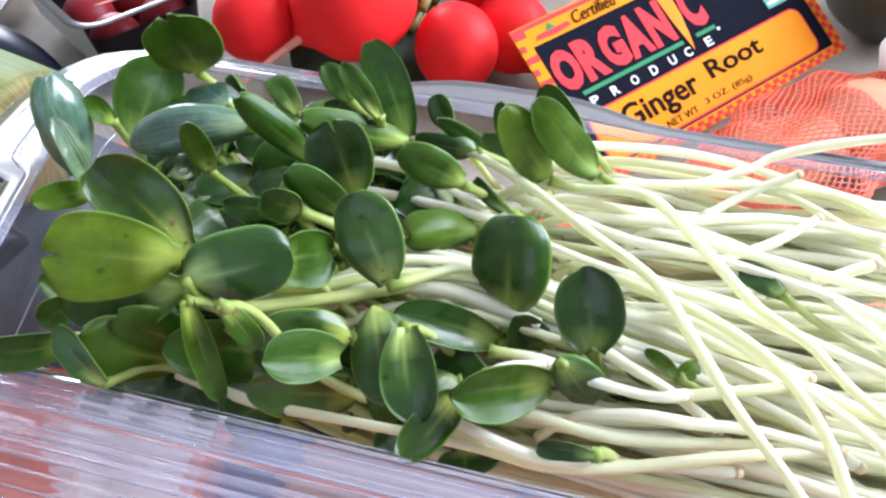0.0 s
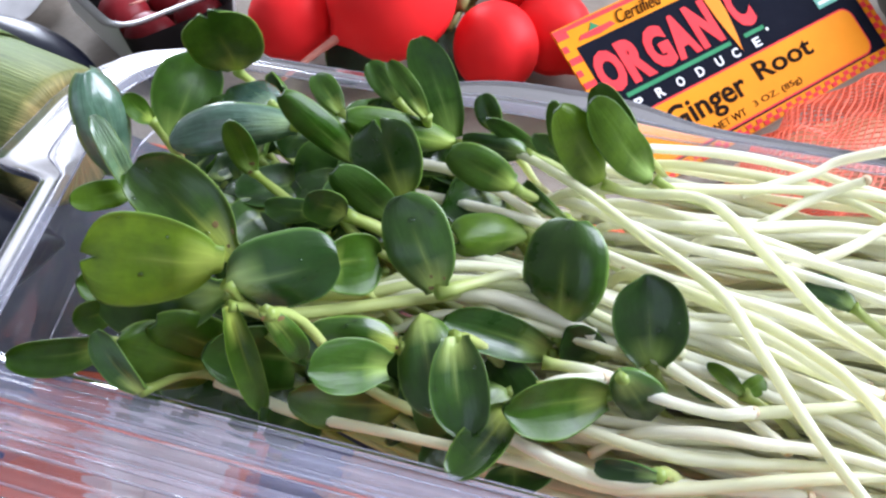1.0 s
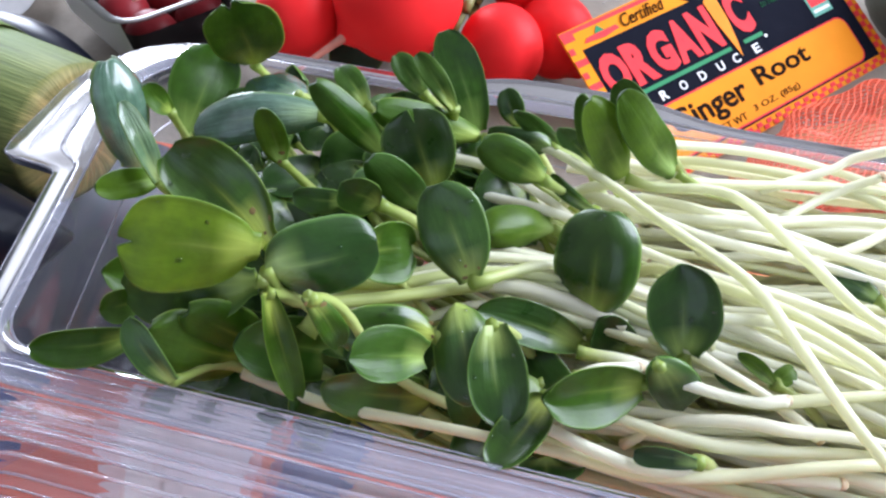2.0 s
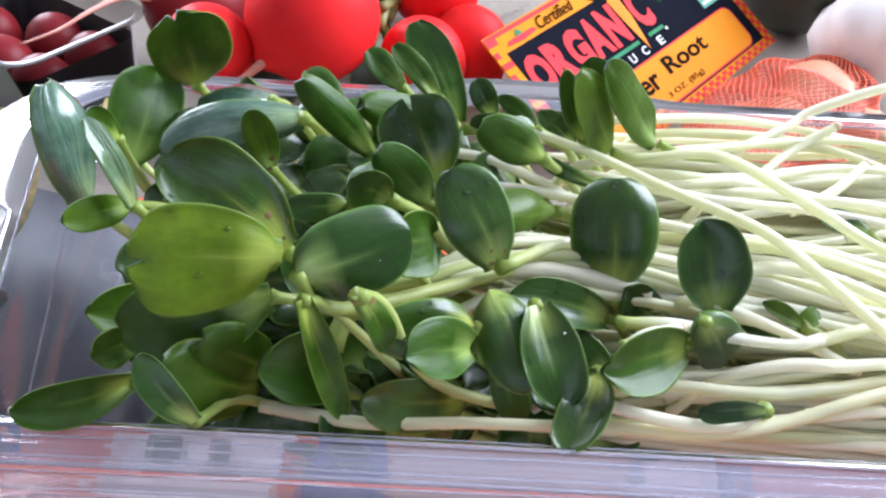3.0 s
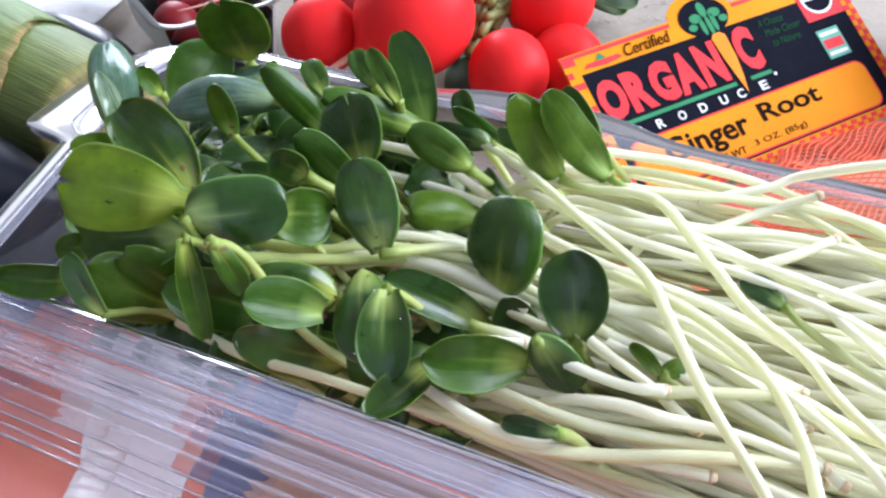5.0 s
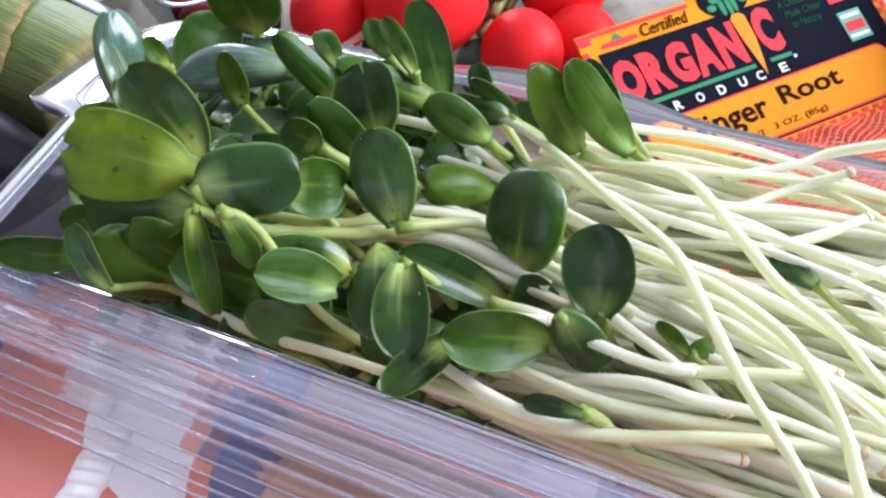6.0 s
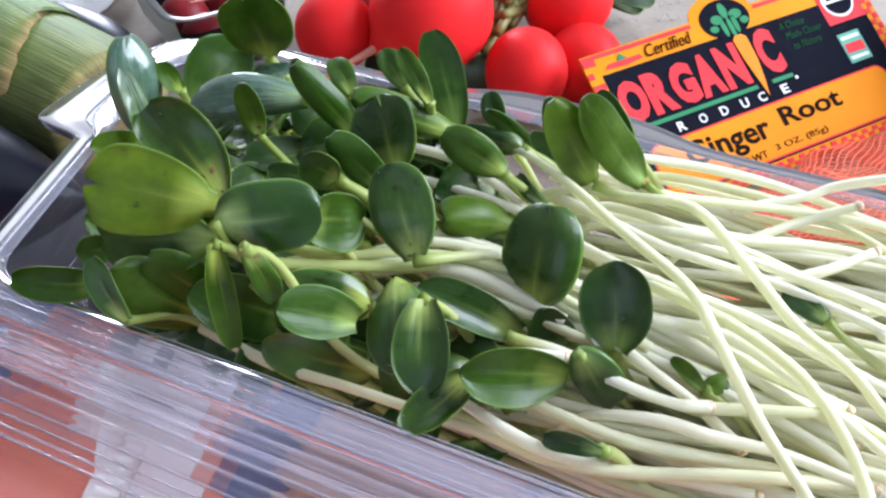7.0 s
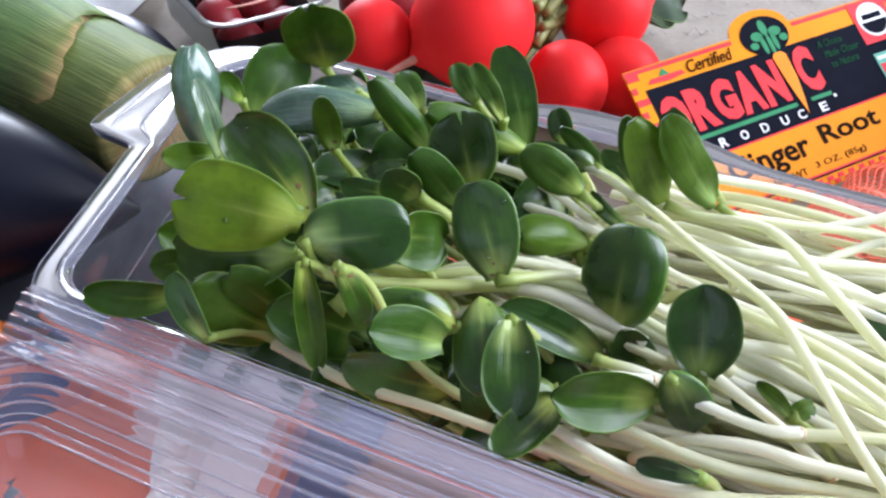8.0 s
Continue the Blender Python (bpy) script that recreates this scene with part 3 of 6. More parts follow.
# thin milky tubes added as painted highlights on the rim's edges
glint_line(ring(tray_line, 0.0, RIM), 0.00028)
glint_line(ring(tray_line, 0.0018, RIM + 0.0013, 1, tab, 2), 0.00022)
glint_line(ring(tray_line, 0.0068, RIM - 0.0004, 1, tab, 6), 0.00034)
glint_line(ring(tray_line, -0.0030, RIM - 0.013), 0.00022)
ALONG = Vector((TRAY_FR[0] - TRAY_FL[0], TRAY_FR[1] - TRAY_FL[1], 0)).normalized()
OUT = Vector((ALONG.y, -ALONG.x, 0))
HINGE0 = Vector((TRAY_FL[0], TRAY_FL[1], 0)) - ALONG * 0.0035


def hinge_sheet(name, profile, length, mat, label, start=0.0):
    """Ribbed strip along the hinge: (distance out, height) drawn along the tray's front edge."""
    n = 60
    verts, faces = [], []
    for i in range(n + 1):
        s = start + (length - start) * i / n
        for d, z in profile:
            sag = 0.0006 * math.sin(s * 60 + d * 300) * min(1.0, d / 0.01)
            q = HINGE0 + ALONG * s + OUT * d
            verts.append((q.x, q.y, z + sag * 0.5))
    m = len(profile)
    for i in range(n):
        for k in range(m - 1):
            faces.append((i * m + k, i * m + k + 1, (i + 1) * m + k + 1, (i + 1) * m + k))
    return put(name, mesh_of(name, verts, faces, [mat]), tray, label)


def corrugated(d0, z0, d1, z1, count, height):
    """Rounded ribs side by side from one line to another."""
    out = []
    for k in range(count * 8 + 1):
        s = k / (count * 8)
        out.append((d0 + (d1 - d0) * s, z0 + (z1 - z0) * s + height * 0.5 * (1 - math.cos(2 * math.pi * s * count))))
    return out


hinge_sheet("hinge", [(0.0024, RIM + 0.0014), (0.0036, RIM + 0.0012)] + corrugated(0.0040, 0.0460, 0.0136, 0.0412, 5, 0.0008) + [(0.0141, 0.0414)], 0.222, VEIL, "ribbed clear hinge strip").visible_shadow = False
LID_A = HINGE0 + OUT * 0.0175 + ALONG * 0.004
LID_B = LID_A + ALONG * 0.212
lid_line = rounded([tuple((LID_A + OUT * 0.10).xy), tuple((LID_B + OUT * 0.10).xy), tuple(LID_B.xy), tuple(LID_A.xy)], (0.012, 0.012, 0.014, 0.014))
lofted("lid_flange", lid_line, [(0.0120, 0.0400), (0.0034, 0.0412), (0.0030, 0.0415), (0.0026, 0.0412), (0.0021, 0.0402), (0.0016, 0.0399), (0.0011, 0.0404), (0.0006, 0.0405), (0.0001, 0.0399), (-0.0004, 0.0396), (-0.0009, 0.0398), (-0.0014, 0.0384)], VEIL, tray, "clear flange of the open lid").visible_shadow = False
lofted("lid", lid_line, [(-0.0014, 0.0384), (-0.0024, 0.0381), (-0.0034, 0.0384), (-0.0044, 0.0376), (-0.0058, 0.0371), (-0.0066, 0.0376), (-0.0076, 0.0366), (-0.0088, 0.0336), (-0.0104, 0.0330), (-0.016, 0.0328)], EDGE, tray, "clear open lid folded forward", close=True).visible_shadow = False

glint_line([HINGE0 + ALONG * (0.006 * k) + OUT * 0.0140 + Vector((0, 0, 0.0412 + 0.0001 * math.sin(k))) for k in range(37)], 0.00034, "rib")
for out, z, r in ((0.0036, 0.0463, 0.00016), (0.0059, 0.0450, 0.00030), (0.0078, 0.0441, 0.00016), (0.0098, 0.0431, 0.00034), (0.0117, 0.0421, 0.00016)):
    line = [HINGE0 + ALONG * (0.006 * k) + OUT * (out + 0.00012 * math.sin(k * 0.7)) + Vector((0, 0, z + 0.0003)) for k in range(37)]
    put("rib", tube("rib", line, lambda s: r, [EDGE_GLINT if r < 0.0002 else VEIL], 6, 1, 1.0), tray).visible_shadow = False
for off, z in ((0.0075, 0.0412), (0.0054, 0.0413), (0.0011, 0.0408), (-0.0014, 0.0390), (-0.0050, 0.0380)):
    put("rib", tube("rib", ring(lid_line, off, z), lambda s: 0.00030, [VEIL], 6, 1, 1.0), tray).visible_shadow = False
glint_line(ring(lid_line, -0.0034, 0.0384), 0.00020, "rib")
glint_line(ring(lid_line, -0.0066, 0.0376), 0.00026, "rib")

# ---- printed sheet under the box ----
sheet = thing("printed_bag", "flat red printed bag lying under the plastic tray", "bag")


def patch(name, outline, z, mat, parent, label=""):
    """A flat piece with a little thickness, from its outline seen from above."""
    if len(outline) > 6:
        closed = [outline[-1], *outline, outline[0]]
        outline = [q.xy for q in spline([(x, y, 0) for x, y in closed], 4)[4:-5]]
    bm = bmesh.new()
    f = bm.faces.new([bm.verts.new((x, y, z)) for x, y in outline])
    r = bmesh.ops.extrude_face_region(bm, geom=[f])
    for v in [g for g in r["geom"] if isinstance(g, bmesh.types.BMVert)]:
        v.co.z -= 0.0004
    bmesh.ops.recalc_face_normals(bm, faces=bm.faces[:])
    return part(name, bm, mat, parent, label, smooth=False)


def on_sheet(pts):
    """From distances along the hinge and out of it to the table."""
    return [tuple((Vector((-0.094, 0.079, 0)) + ALONG * u - OUT * v).xy) for u, v in pts]


patch("bag_panel", on_sheet([(-0.060, -0.13), (0.245, -0.13), (0.245, 0.108), (-0.060, 0.108)]), 0.0006, TERRACOTTA, sheet, "red printed ground")
# charcoal patch paints the shade beneath the tray's left end
patch("shade_patch", [(-0.150, 0.112), (-0.0965, 0.1055), (-0.062, 0.104), (-0.050, 0.128), (-0.040, 0.170), (-0.092, 0.186), (-0.140, 0.200)], 0.0011, TRAY_END_SHADE, sheet, "charcoal patch for the shade under the tray end")
patch("grey_band", [(-0.0800, 0.1030), (-0.0815, 0.0850), (-0.0775, 0.0690), (-0.0710, 0.0610), (-0.0610, 0.0540), (-0.0560, 0.0400), (-0.0440, 0.0400), (-0.0492, 0.0580), (-0.0508, 0.0650), (-0.0500, 0.0730), (-0.0478, 0.0890), (-0.0470, 0.1000)], 0.0011, PRINT_WHITE, sheet, "pale grey printed disc")
patch("orange_line", [(-0.0468, 0.1000), (-0.0476, 0.0890), (-0.0498, 0.0730), (-0.0506, 0.0650), (-0.0490, 0.0580), (-0.0438, 0.0400), (-0.0400, 0.0400), (-0.0445, 0.0580), (-0.0462, 0.0650), (-0.0455, 0.0730), (-0.0440, 0.0860), (-0.0435, 0.0980)], 0.0011, PRINT_ORANGE, sheet, "orange printed line")
patch("blue_field", [(-0.0433, 0.0970), (-0.0438, 0.0860), (-0.0453, 0.0730), (-0.0460, 0.0650), (-0.0443, 0.0580), (-0.0398, 0.0400), (-0.0360, 0.0400), (-0.0345, 0.0590), (-0.0320, 0.0670), (-0.0262, 0.0752), (-0.0120, 0.0722), (0.0060, 0.0690), (0.0130, 0.0662), (0.0140, 0.0720), (0.0090, 0.0740), (0.0010, 0.0810), (-0.0040, 0.0860), (-0.0060, 0.0900)], 0.0011, PRINT_BLUE, sheet, "dark blue printed field")
patch("tan_field", [(-0.0355, 0.0400), (-0.0340, 0.0590), (-0.0315, 0.0668), (-0.0262, 0.0746), (-0.0120, 0.0716), (0.0060, 0.0684), (0.0130, 0.0656), (0.0200, 0.0400)], 0.0011, PRINT_TAN, sheet, "tan printed field")
patch("white_field", [(0.0205, 0.0400), (0.0135, 0.0656), (0.0145, 0.0722), (0.0093, 0.0744), (0.0014, 0.0813), (-0.0020, 0.0860), (0.0370, 0.0760), (0.0330, 0.0630), (0.0310, 0.0400)], 0.0011, PRINT_WHITE, sheet, "white printed field")
for x, y, w in ((0.0265, 0.0742, 0.0040), (0.0255, 0.0700, 0.0045), (0.0250, 0.0660, 0.0035), (0.0235, 0.0620, 0.0050)):
    patch("text_bar", [(x, y), (x + w, y - 0.0010), (x + w, y - 0.0022), (x, y - 0.0012)], 0.0016, PRINT_DARK, sheet)
for k in range(3):
    d = 0.0075 * k
    patch("dark_block", [(0.0380 - 0.4 * d, 0.0750 - d), (0.0445 - 0.4 * d, 0.0735 - d), (0.0425 - 0.4 * d, 0.0675 - d), (0.0360 - 0.4 * d, 0.0690 - d)], 0.0011, PRINT_BLUE, sheet)
patch("white_oval", [(0.0605 + 0.0052 * math.cos(k * math.pi / 10), 0.0640 + 0.0105 * math.sin(k * math.pi / 10)) for k in range(20)], 0.0011, PRINT_WHITE, sheet)
for k in range(4):
    patch("text_bar", [(0.0580, 0.0695 - 0.0034 * k), (0.0632, 0.0685 - 0.0034 * k), (0.0632, 0.0671 - 0.0034 * k), (0.0580, 0.0681 - 0.0034 * k)], 0.0016, PRINT_DARK, sheet)
patch("blue_corner", [(-0.1215, 0.0690), (-0.1000, 0.0850), (-0.0990, 0.1040), (-0.1190, 0.1060)], 0.0011, PRINT_BLUE, sheet)


def bag_fold():
    """A crinkled glossy fold across the bag, pleated along its length; its white paints a highlight."""
    n, m, pitch = 240, 16, 0.0027
    verts, faces = [], []
    for i in range(n + 1):
        y = 0.081 - 0.086 * i / n
        saw = (y / pitch + 0.4 * noise.noise(Vector((y * 90, 2, 0)))) % 1.0
        tooth = 0.00085 * ((1 - saw) if saw > 0.18 else saw / 0.18 * 0.82)
        wide = 0.0044 + 0.0007 * noise.noise(Vector((0, y * 240, 3)))
        for k in range(m + 1):
            a = math.pi * k / m
            rough = 0.0004 * noise.noise(Vector((a * 2.6, y * 300, 1)))
            x = -0.0712 + 0.0010 * noise.noise(Vector((y * 60, 0, 9))) - (wide + rough) * math.cos(a)
            verts.append((x, y, 0.0004 + (0.0022 + rough + tooth) * math.sin(a) ** 0.45))
    for i in range(n):
        for k in range(m):
            b = i * (m + 1) + k
            faces.append((b, b + m + 1, b + m + 2, b + 1))
    put("crease", mesh_of("crease", verts, faces, [FOLD_HIGHLIGHT]), sheet, "glossy pleated fold in the bag, white for its highlight")


bag_fold()


# ---- vegetables round the tray ----
def turned(name, profile, mats, sides=32, lumps=0.0, seed=0, squash=(1, 1)):
    """A body of revolution about its own z from (radius, height) pairs, with soft lumps."""
    verts, faces, uvs = [], [], []
    for j, (r, z) in enumerate(profile):
        for k in range(sides):
            a = 2 * math.pi * k / sides
            d = Vector((math.cos(a), math.sin(a), z * 30))
            g = 1 + lumps * noise.noise(d * 1.3 + Vector((seed, seed * 2, 0)))
            verts.append((r * g * math.cos(a) * squash[0], r * g * math.sin(a) * squash[1], z))
            uvs.append((j / (len(profile) - 1), k / sides))
    for j in range(len(profile) - 1):
        for k in range(sides):
            i = (k + 1) % sides
            faces.append((j * sides + k, j * sides + i, (j + 1) * sides + i, (j + 1) * sides + k))
    faces.append(tuple(range(sides))[::-1])
    faces.append(tuple((len(profile) - 1) * sides + k for k in range(sides)))
    return mesh_of(name, verts, faces, mats, uvs)


def radish(label, centre, r, aim, root=(), mat=RADISH, seed=1, group="radishes in the bunch"):
    """A round radish; aim is the way its root points."""
    ob = thing("radish", label, "radish", group, at=centre)
    prof = []
    for k in range(25):
        a = math.pi * k / 24
        neck = 1 - 0.10 * math.exp(-((a - math.pi) / 0.5) ** 2)
        prof.append((max(0.0006, r * math.sin(a) ** 0.93 * neck), r * (-1.04 * math.cos(a)) - (r * 0.18 * math.exp(-(a / 0.16) ** 2))))
    body = put("body", turned("body", prof, [mat], 36, 0.035, seed), ob)
    body.matrix_basis = Vector(aim).to_track_quat("-Z", "Y").to_matrix().to_4x4()
    up = Vector((0.2, 0.95, -0.05)).normalized()
    put("crown", tube("crown", [up * r * 0.99, up * r * 1.10, up * r * 1.22 + Vector((0, 0, 0.0006))], lambda s: r * (0.20 - 0.07 * s), [RADISH_STALK], 9, 4), ob, "olive stub of the stalks")
    if root:
        c = Vector(centre)
        put("root", tube("root", [Vector(p) - c for p in root], lambda s: (0.0016 if mat is RADISH else 0.0009) * (1 - s) ** 1.3 + 0.00032, [ROOT], 7), ob, "thin pale pink root")
    return ob


BIG = (-0.0282, 0.2280, 0.0340)
radish("large round red radish with a thin root", BIG, 0.0203, (-0.75, -0.55, -0.35), [(-0.0425, 0.2165, 0.0275), (-0.0465, 0.213, 0.0262), (-0.055, 0.2085, 0.022), (-0.066, 0.204, 0.015), (-0.080, 0.201, 0.006)], seed=1)
radish("round red radish beside the large one", (-0.0610, 0.2240, 0.0270), 0.0138, (-0.3, 0.5, -0.6), seed=2)
radish("round red radish lying low in the bunch", (0.0055, 0.2215, 0.0190), 0.0142, (0.1, -0.6, -0.7), seed=3)
radish("red radish at the back of the bunch", (0.0172, 0.2580, 0.0290), 0.0158, (0.6, 0.2, 0.2), seed=4)
radish("round red radish behind the tag", (0.0255, 0.2370, 0.0150), 0.0140, (0.5, -0.4, -0.6), seed=5)
radish("radish coloured dark red for shade with a long thin root", (-0.0660, 0.2680, 0.0205), 0.0180, (-0.9, -0.3, 0.5), [(-0.0800, 0.2570, 0.0300), (-0.0870, 0.2480, 0.0345), (-0.0950, 0.2380, 0.0350), (-0.1030, 0.2300, 0.0335), (-0.1130, 0.2240, 0.0325)], RADISH_SHADED, 6)

radish("lying radish coloured dark red for shade", (-0.0480, 0.3120, 0.0165), 0.0165, (0.4, 0.6, 0.1), mat=RADISH_SHADED, seed=7)
radish("radish at the back coloured dark red for shade", (-0.0680, 0.3420, 0.0180), 0.0180, (0.4, 0.6, 0.1), mat=RADISH_SHADED, seed=8)

bunch = thing("radish_greens", "olive stalks and wilted leaves of the radish bunch", "radish leaves")
rnd = random.Random(11)
for k in range(26):
    a = Vector((-0.008 + rnd.uniform(-0.004, 0.006), 0.241 + rnd.uniform(-0.006, 0.006), 0.027 + rnd.uniform(-0.010, 0.010)))
    b = Vector((0.002 + rnd.uniform(-0.012, 0.012), 0.268 + rnd.uniform(-0.010, 0.012), 0.030 + rnd.uniform(-0.010, 0.012)))
    put("stalk", tube("stalk", [a, a.lerp(b, 0.5) + Vector((0, 0, rnd.uniform(0, 0.006))), b, b + Vector((rnd.uniform(-0.01, 0.03), 0.03, -0.012))], lambda s: 0.0019 - 0.0006 * s, [RADISH_STALK], 7), bunch)
for base, tip, nr, w in (((-0.006, 0.246, 0.012), (-0.012, 0.222, 0.004), (0.1, -0.5, 0.8), 0.020), ((-0.040, 0.250, 0.020), (-0.046, 0.222, 0.006), (0, -0.6, 0.8), 0.020), ((0.014, 0.262, 0.012), (0.012, 0.240, 0.003), (0, -0.5, 0.8), 0.018), ((0.030, 0.285, 0.026), (0.052, 0.292, 0.020), (0.2, -0.6, 0.8), 0.022), ((0.022, 0.292, 0.020), (0.048, 0.305, 0.012), (-0.2, -0.5, 0.8), 0.026), ((-0.020, 0.275, 0.015), (-0.052, 0.270, 0.022), (0, -0.7, 0.6), 0.018), ((-0.004, 0.280, 0.030), (-0.004, 0.318, 0.020), (0.1, -0.4, 0.9), 0.026), ((0.0, 0.285, 0.020), (0.030, 0.330, 0.010), (0.1, -0.3, 0.9), 0.030)):
    leaf(bunch, base, tip, nr, w, bend=0.16, cup=0.18, name="wilted_leaf", mats=(RADISH_LEAF, RADISH_LEAF))


def leek():
    ob = thing("leek", "thick leek with striped green leaves and a peeling sheath", "leek")
    a, b = Vector((-0.108, 0.161, 0.027)), Vector((-0.275, 0.232, 0.036))
    pts = [a.lerp(b, s) for s in (0, 0.06, 0.3, 0.6, 1.0)]
    core = tube("shaft", pts, lambda s: 0.003 + 0.0165 * min(1, s * 9) ** 0.45 + 0.006 * s, [LEEK], 40, 6, 0.92)
    for d in core.uv_layers[0].data:
        d.uv = (1 - d.uv[0], d.uv[1])
    put("shaft", core, ob)
    outer = [a.lerp(b, s) + Vector((0, 0, 0.001)) for s in (0.16, 0.3, 0.6, 1.0)]
    me = tube("sheath", outer, lambda s: 0.0212 + 0.0070 * s, [LEEK_OUTER], 48, 6, 0.94)
    for i, v in enumerate(me.vertices[:48]):
        v.co -= (b - a).normalized() * (0.008 * math.sin(i * 0.26) + 0.0022 * noise.noise(Vector((i * 0.9, 0, 0))) + 0.0012 * math.sin(i * 2.1))
    for d in me.uv_layers[0].data:
        d.uv = (0.55 - 0.55 * d.uv[0], d.uv[1])
    put("sheath", me, ob, "outer green leaf with a torn edge")
    return ob


leek()


def eggplant(label, centre, long, r, turn):
    ob = thing("eggplant", label, "eggplant", "eggplants", at=centre)
    prof = [(max(0.0008, r * math.sin(math.pi * (k / 24) ** 0.9) ** 0.8), long * (k / 12 - 1)) for k in range(25)]
    body = put("body", turned("body", prof, [EGGPLANT], 36, 0.03, long * 100), ob)
    body.matrix_basis = pose(0, 0, 0, 0, 90, turn)


eggplant("glossy dark purple eggplant beside the tray end", (-0.1600, 0.1190, 0.0280), 0.0620, 0.0285, 4)
eggplant("glossy dark purple eggplant behind the leek", (-0.1640, 0.2270, 0.0125), 0.044, 0.0130, 157)

carrot = thing("carrot", "bright orange carrot on the printed bag", "carrot", at=(-0.136, 0.073, 0.0135))
cb = put("body", turned("body", [(0.0008, 0.0), (0.006, 0.0015), (0.0095, 0.006), (0.0115, 0.02), (0.0125, 0.07), (0.0130, 0.10), (0.006, 0.103)], [CARROT], 28, 0.05, 3), carrot)
cb.matrix_basis = pose(0.024, 0.012, 0, 0, -90, 15)


def tissue():
    nx, ny = 40, 34
    verts, faces = [], []
    for j in range(ny + 1):
        for i in range(nx + 1):
            u, v = i / nx, j / ny
            x, y = -0.32 + 0.136 * u + 0.012 * math.sin(v * 5), 0.250 - 0.012 * u * (1 - v) + 0.12 * v + 0.006 * math.sin(u * 9)
            z = 0.005 + 0.004 * noise.noise(Vector((x * 35, y * 35, 1))) + 0.002 * noise.noise(Vector((x * 110, y * 110, 5)))
            verts.append((x, y, max(0.0012, z)))
    m = nx + 1
    for j in range(ny):
        for i in range(nx):
            a = j * m + i
            faces.append((a, a + 1, a + m + 1, a + m))
    ob = put("paper_towel", mesh_of("paper_towel", verts, faces, [PAPER_TOWEL]))
    tagged(ob, "creased white embossed paper towel on the tablecloth", "paper towel")


tissue()

punnet = thing("plastic_punnet", "plastic punnet tinted dark for shade with radishes inside", "food tray")
punnet_line = rounded([(-0.113, 0.212), (-0.080, 0.243), (-0.130, 0.297), (-0.163, 0.266)], (0.008, 0.008, 0.008, 0.008), 8, 6)
lofted("punnet_wall", punnet_line, [(0.003, 0.0310), (0.0, 0.0315), (-0.001, 0.028), (-0.004, 0.007), (-0.007, 0.0036), (-0.012, 0.0030)], SHADED_PLASTIC, punnet, close=True)
# added near-black insert that stands in for shade in the punnet
lofted("punnet_shade", punnet_line, [(-0.0024, 0.0240), (-0.0046, 0.0085), (-0.0075, 0.0050), (-0.0125, 0.0042)], SHADE_LINER, punnet, "black insert added for the shade inside the punnet", close=True)
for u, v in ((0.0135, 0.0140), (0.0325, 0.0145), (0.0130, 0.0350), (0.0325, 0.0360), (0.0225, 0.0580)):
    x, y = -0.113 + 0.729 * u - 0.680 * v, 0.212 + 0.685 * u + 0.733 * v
    radish("radish inside the punnet coloured dark red for shade", (x, y, 0.0150), 0.0092, (0.3, -0.5, -0.4), mat=RADISH_SHADED, seed=x * 90, group="radishes in the punnet")

garlic = thing("garlic_bulb", "white papery garlic bulb with a short neck", "garlic", at=(0.170, 0.214, 0.019))
gp = [(0.0015, -0.017), (0.010, -0.0165), (0.0185, -0.010), (0.0215, -0.001), (0.0195, 0.008), (0.012, 0.016), (0.006, 0.022), (0.0042, 0.034), (0.0036, 0.046)]
bulb = turned("bulb", gp[:7], [GARLIC], 40, 0.06, 4)
for v in bulb.vertices:
    a = math.atan2(v.co.y, v.co.x)
    g = 1 + 0.055 * math.cos(7 * a) * (v.co.z < 0.014)
    v.co.x, v.co.y = v.co.x * g, v.co.y * g
put("bulb", bulb, garlic).matrix_basis = pose(0, 0, 0, -50, 12, -25)
put("neck", turned("neck", [(0.0056, 0.0205)] + gp[6:], [GARLIC], 20, 0.05, 4), garlic, "dry papery stalk").matrix_basis = pose(0, 0, 0, -50, 12, -25)
avocado = thing("avocado", "dark green avocado at the back of the table", "avocado", at=(0.174, 0.270, 0.027))
put("body", turned("body", [(max(0.001, 0.0285 * math.sin(math.pi * (k / 20) ** 0.85) ** 0.85), 0.042 * (k / 10 - 1)) for k in range(21)], [AVOCADO], 32, 0.04, 8), avocado).matrix_basis = pose(0, 0, 0, 0, 90, 60)


# ---- ginger in its net with the printed tag ----
bag = thing("ginger_bag", "ginger root in an orange net bag with a printed card tag", "vegetable bag")
TX, TY, TN = Vector((0.8269, 0.5570, 0.0775)), Vector((-0.5076, 0.6797, 0.5295)), Vector((0.2422, -0.4772, 0.8448))
TAG = Matrix(((TX.x, TY.x, TN.x, 0.0219), (TX.y, TY.y, TN.y, 0.2117), (TX.z, TY.z, TN.z, 0.0303), (0, 0, 0, 1)))
BAG_PARTS = (((0.104, 0.176, 0.0095), (0.028, 0.0135, 0.0090), 30), ((0.136, 0.193, 0.0105), (0.019, 0.0140, 0.0100), 50), ((0.088, 0.171, 0.0070), (0.016, 0.0100, 0.0065), 10), ((0.139, 0.178, 0.0080), (0.016, 0.0100, 0.0075), -20))


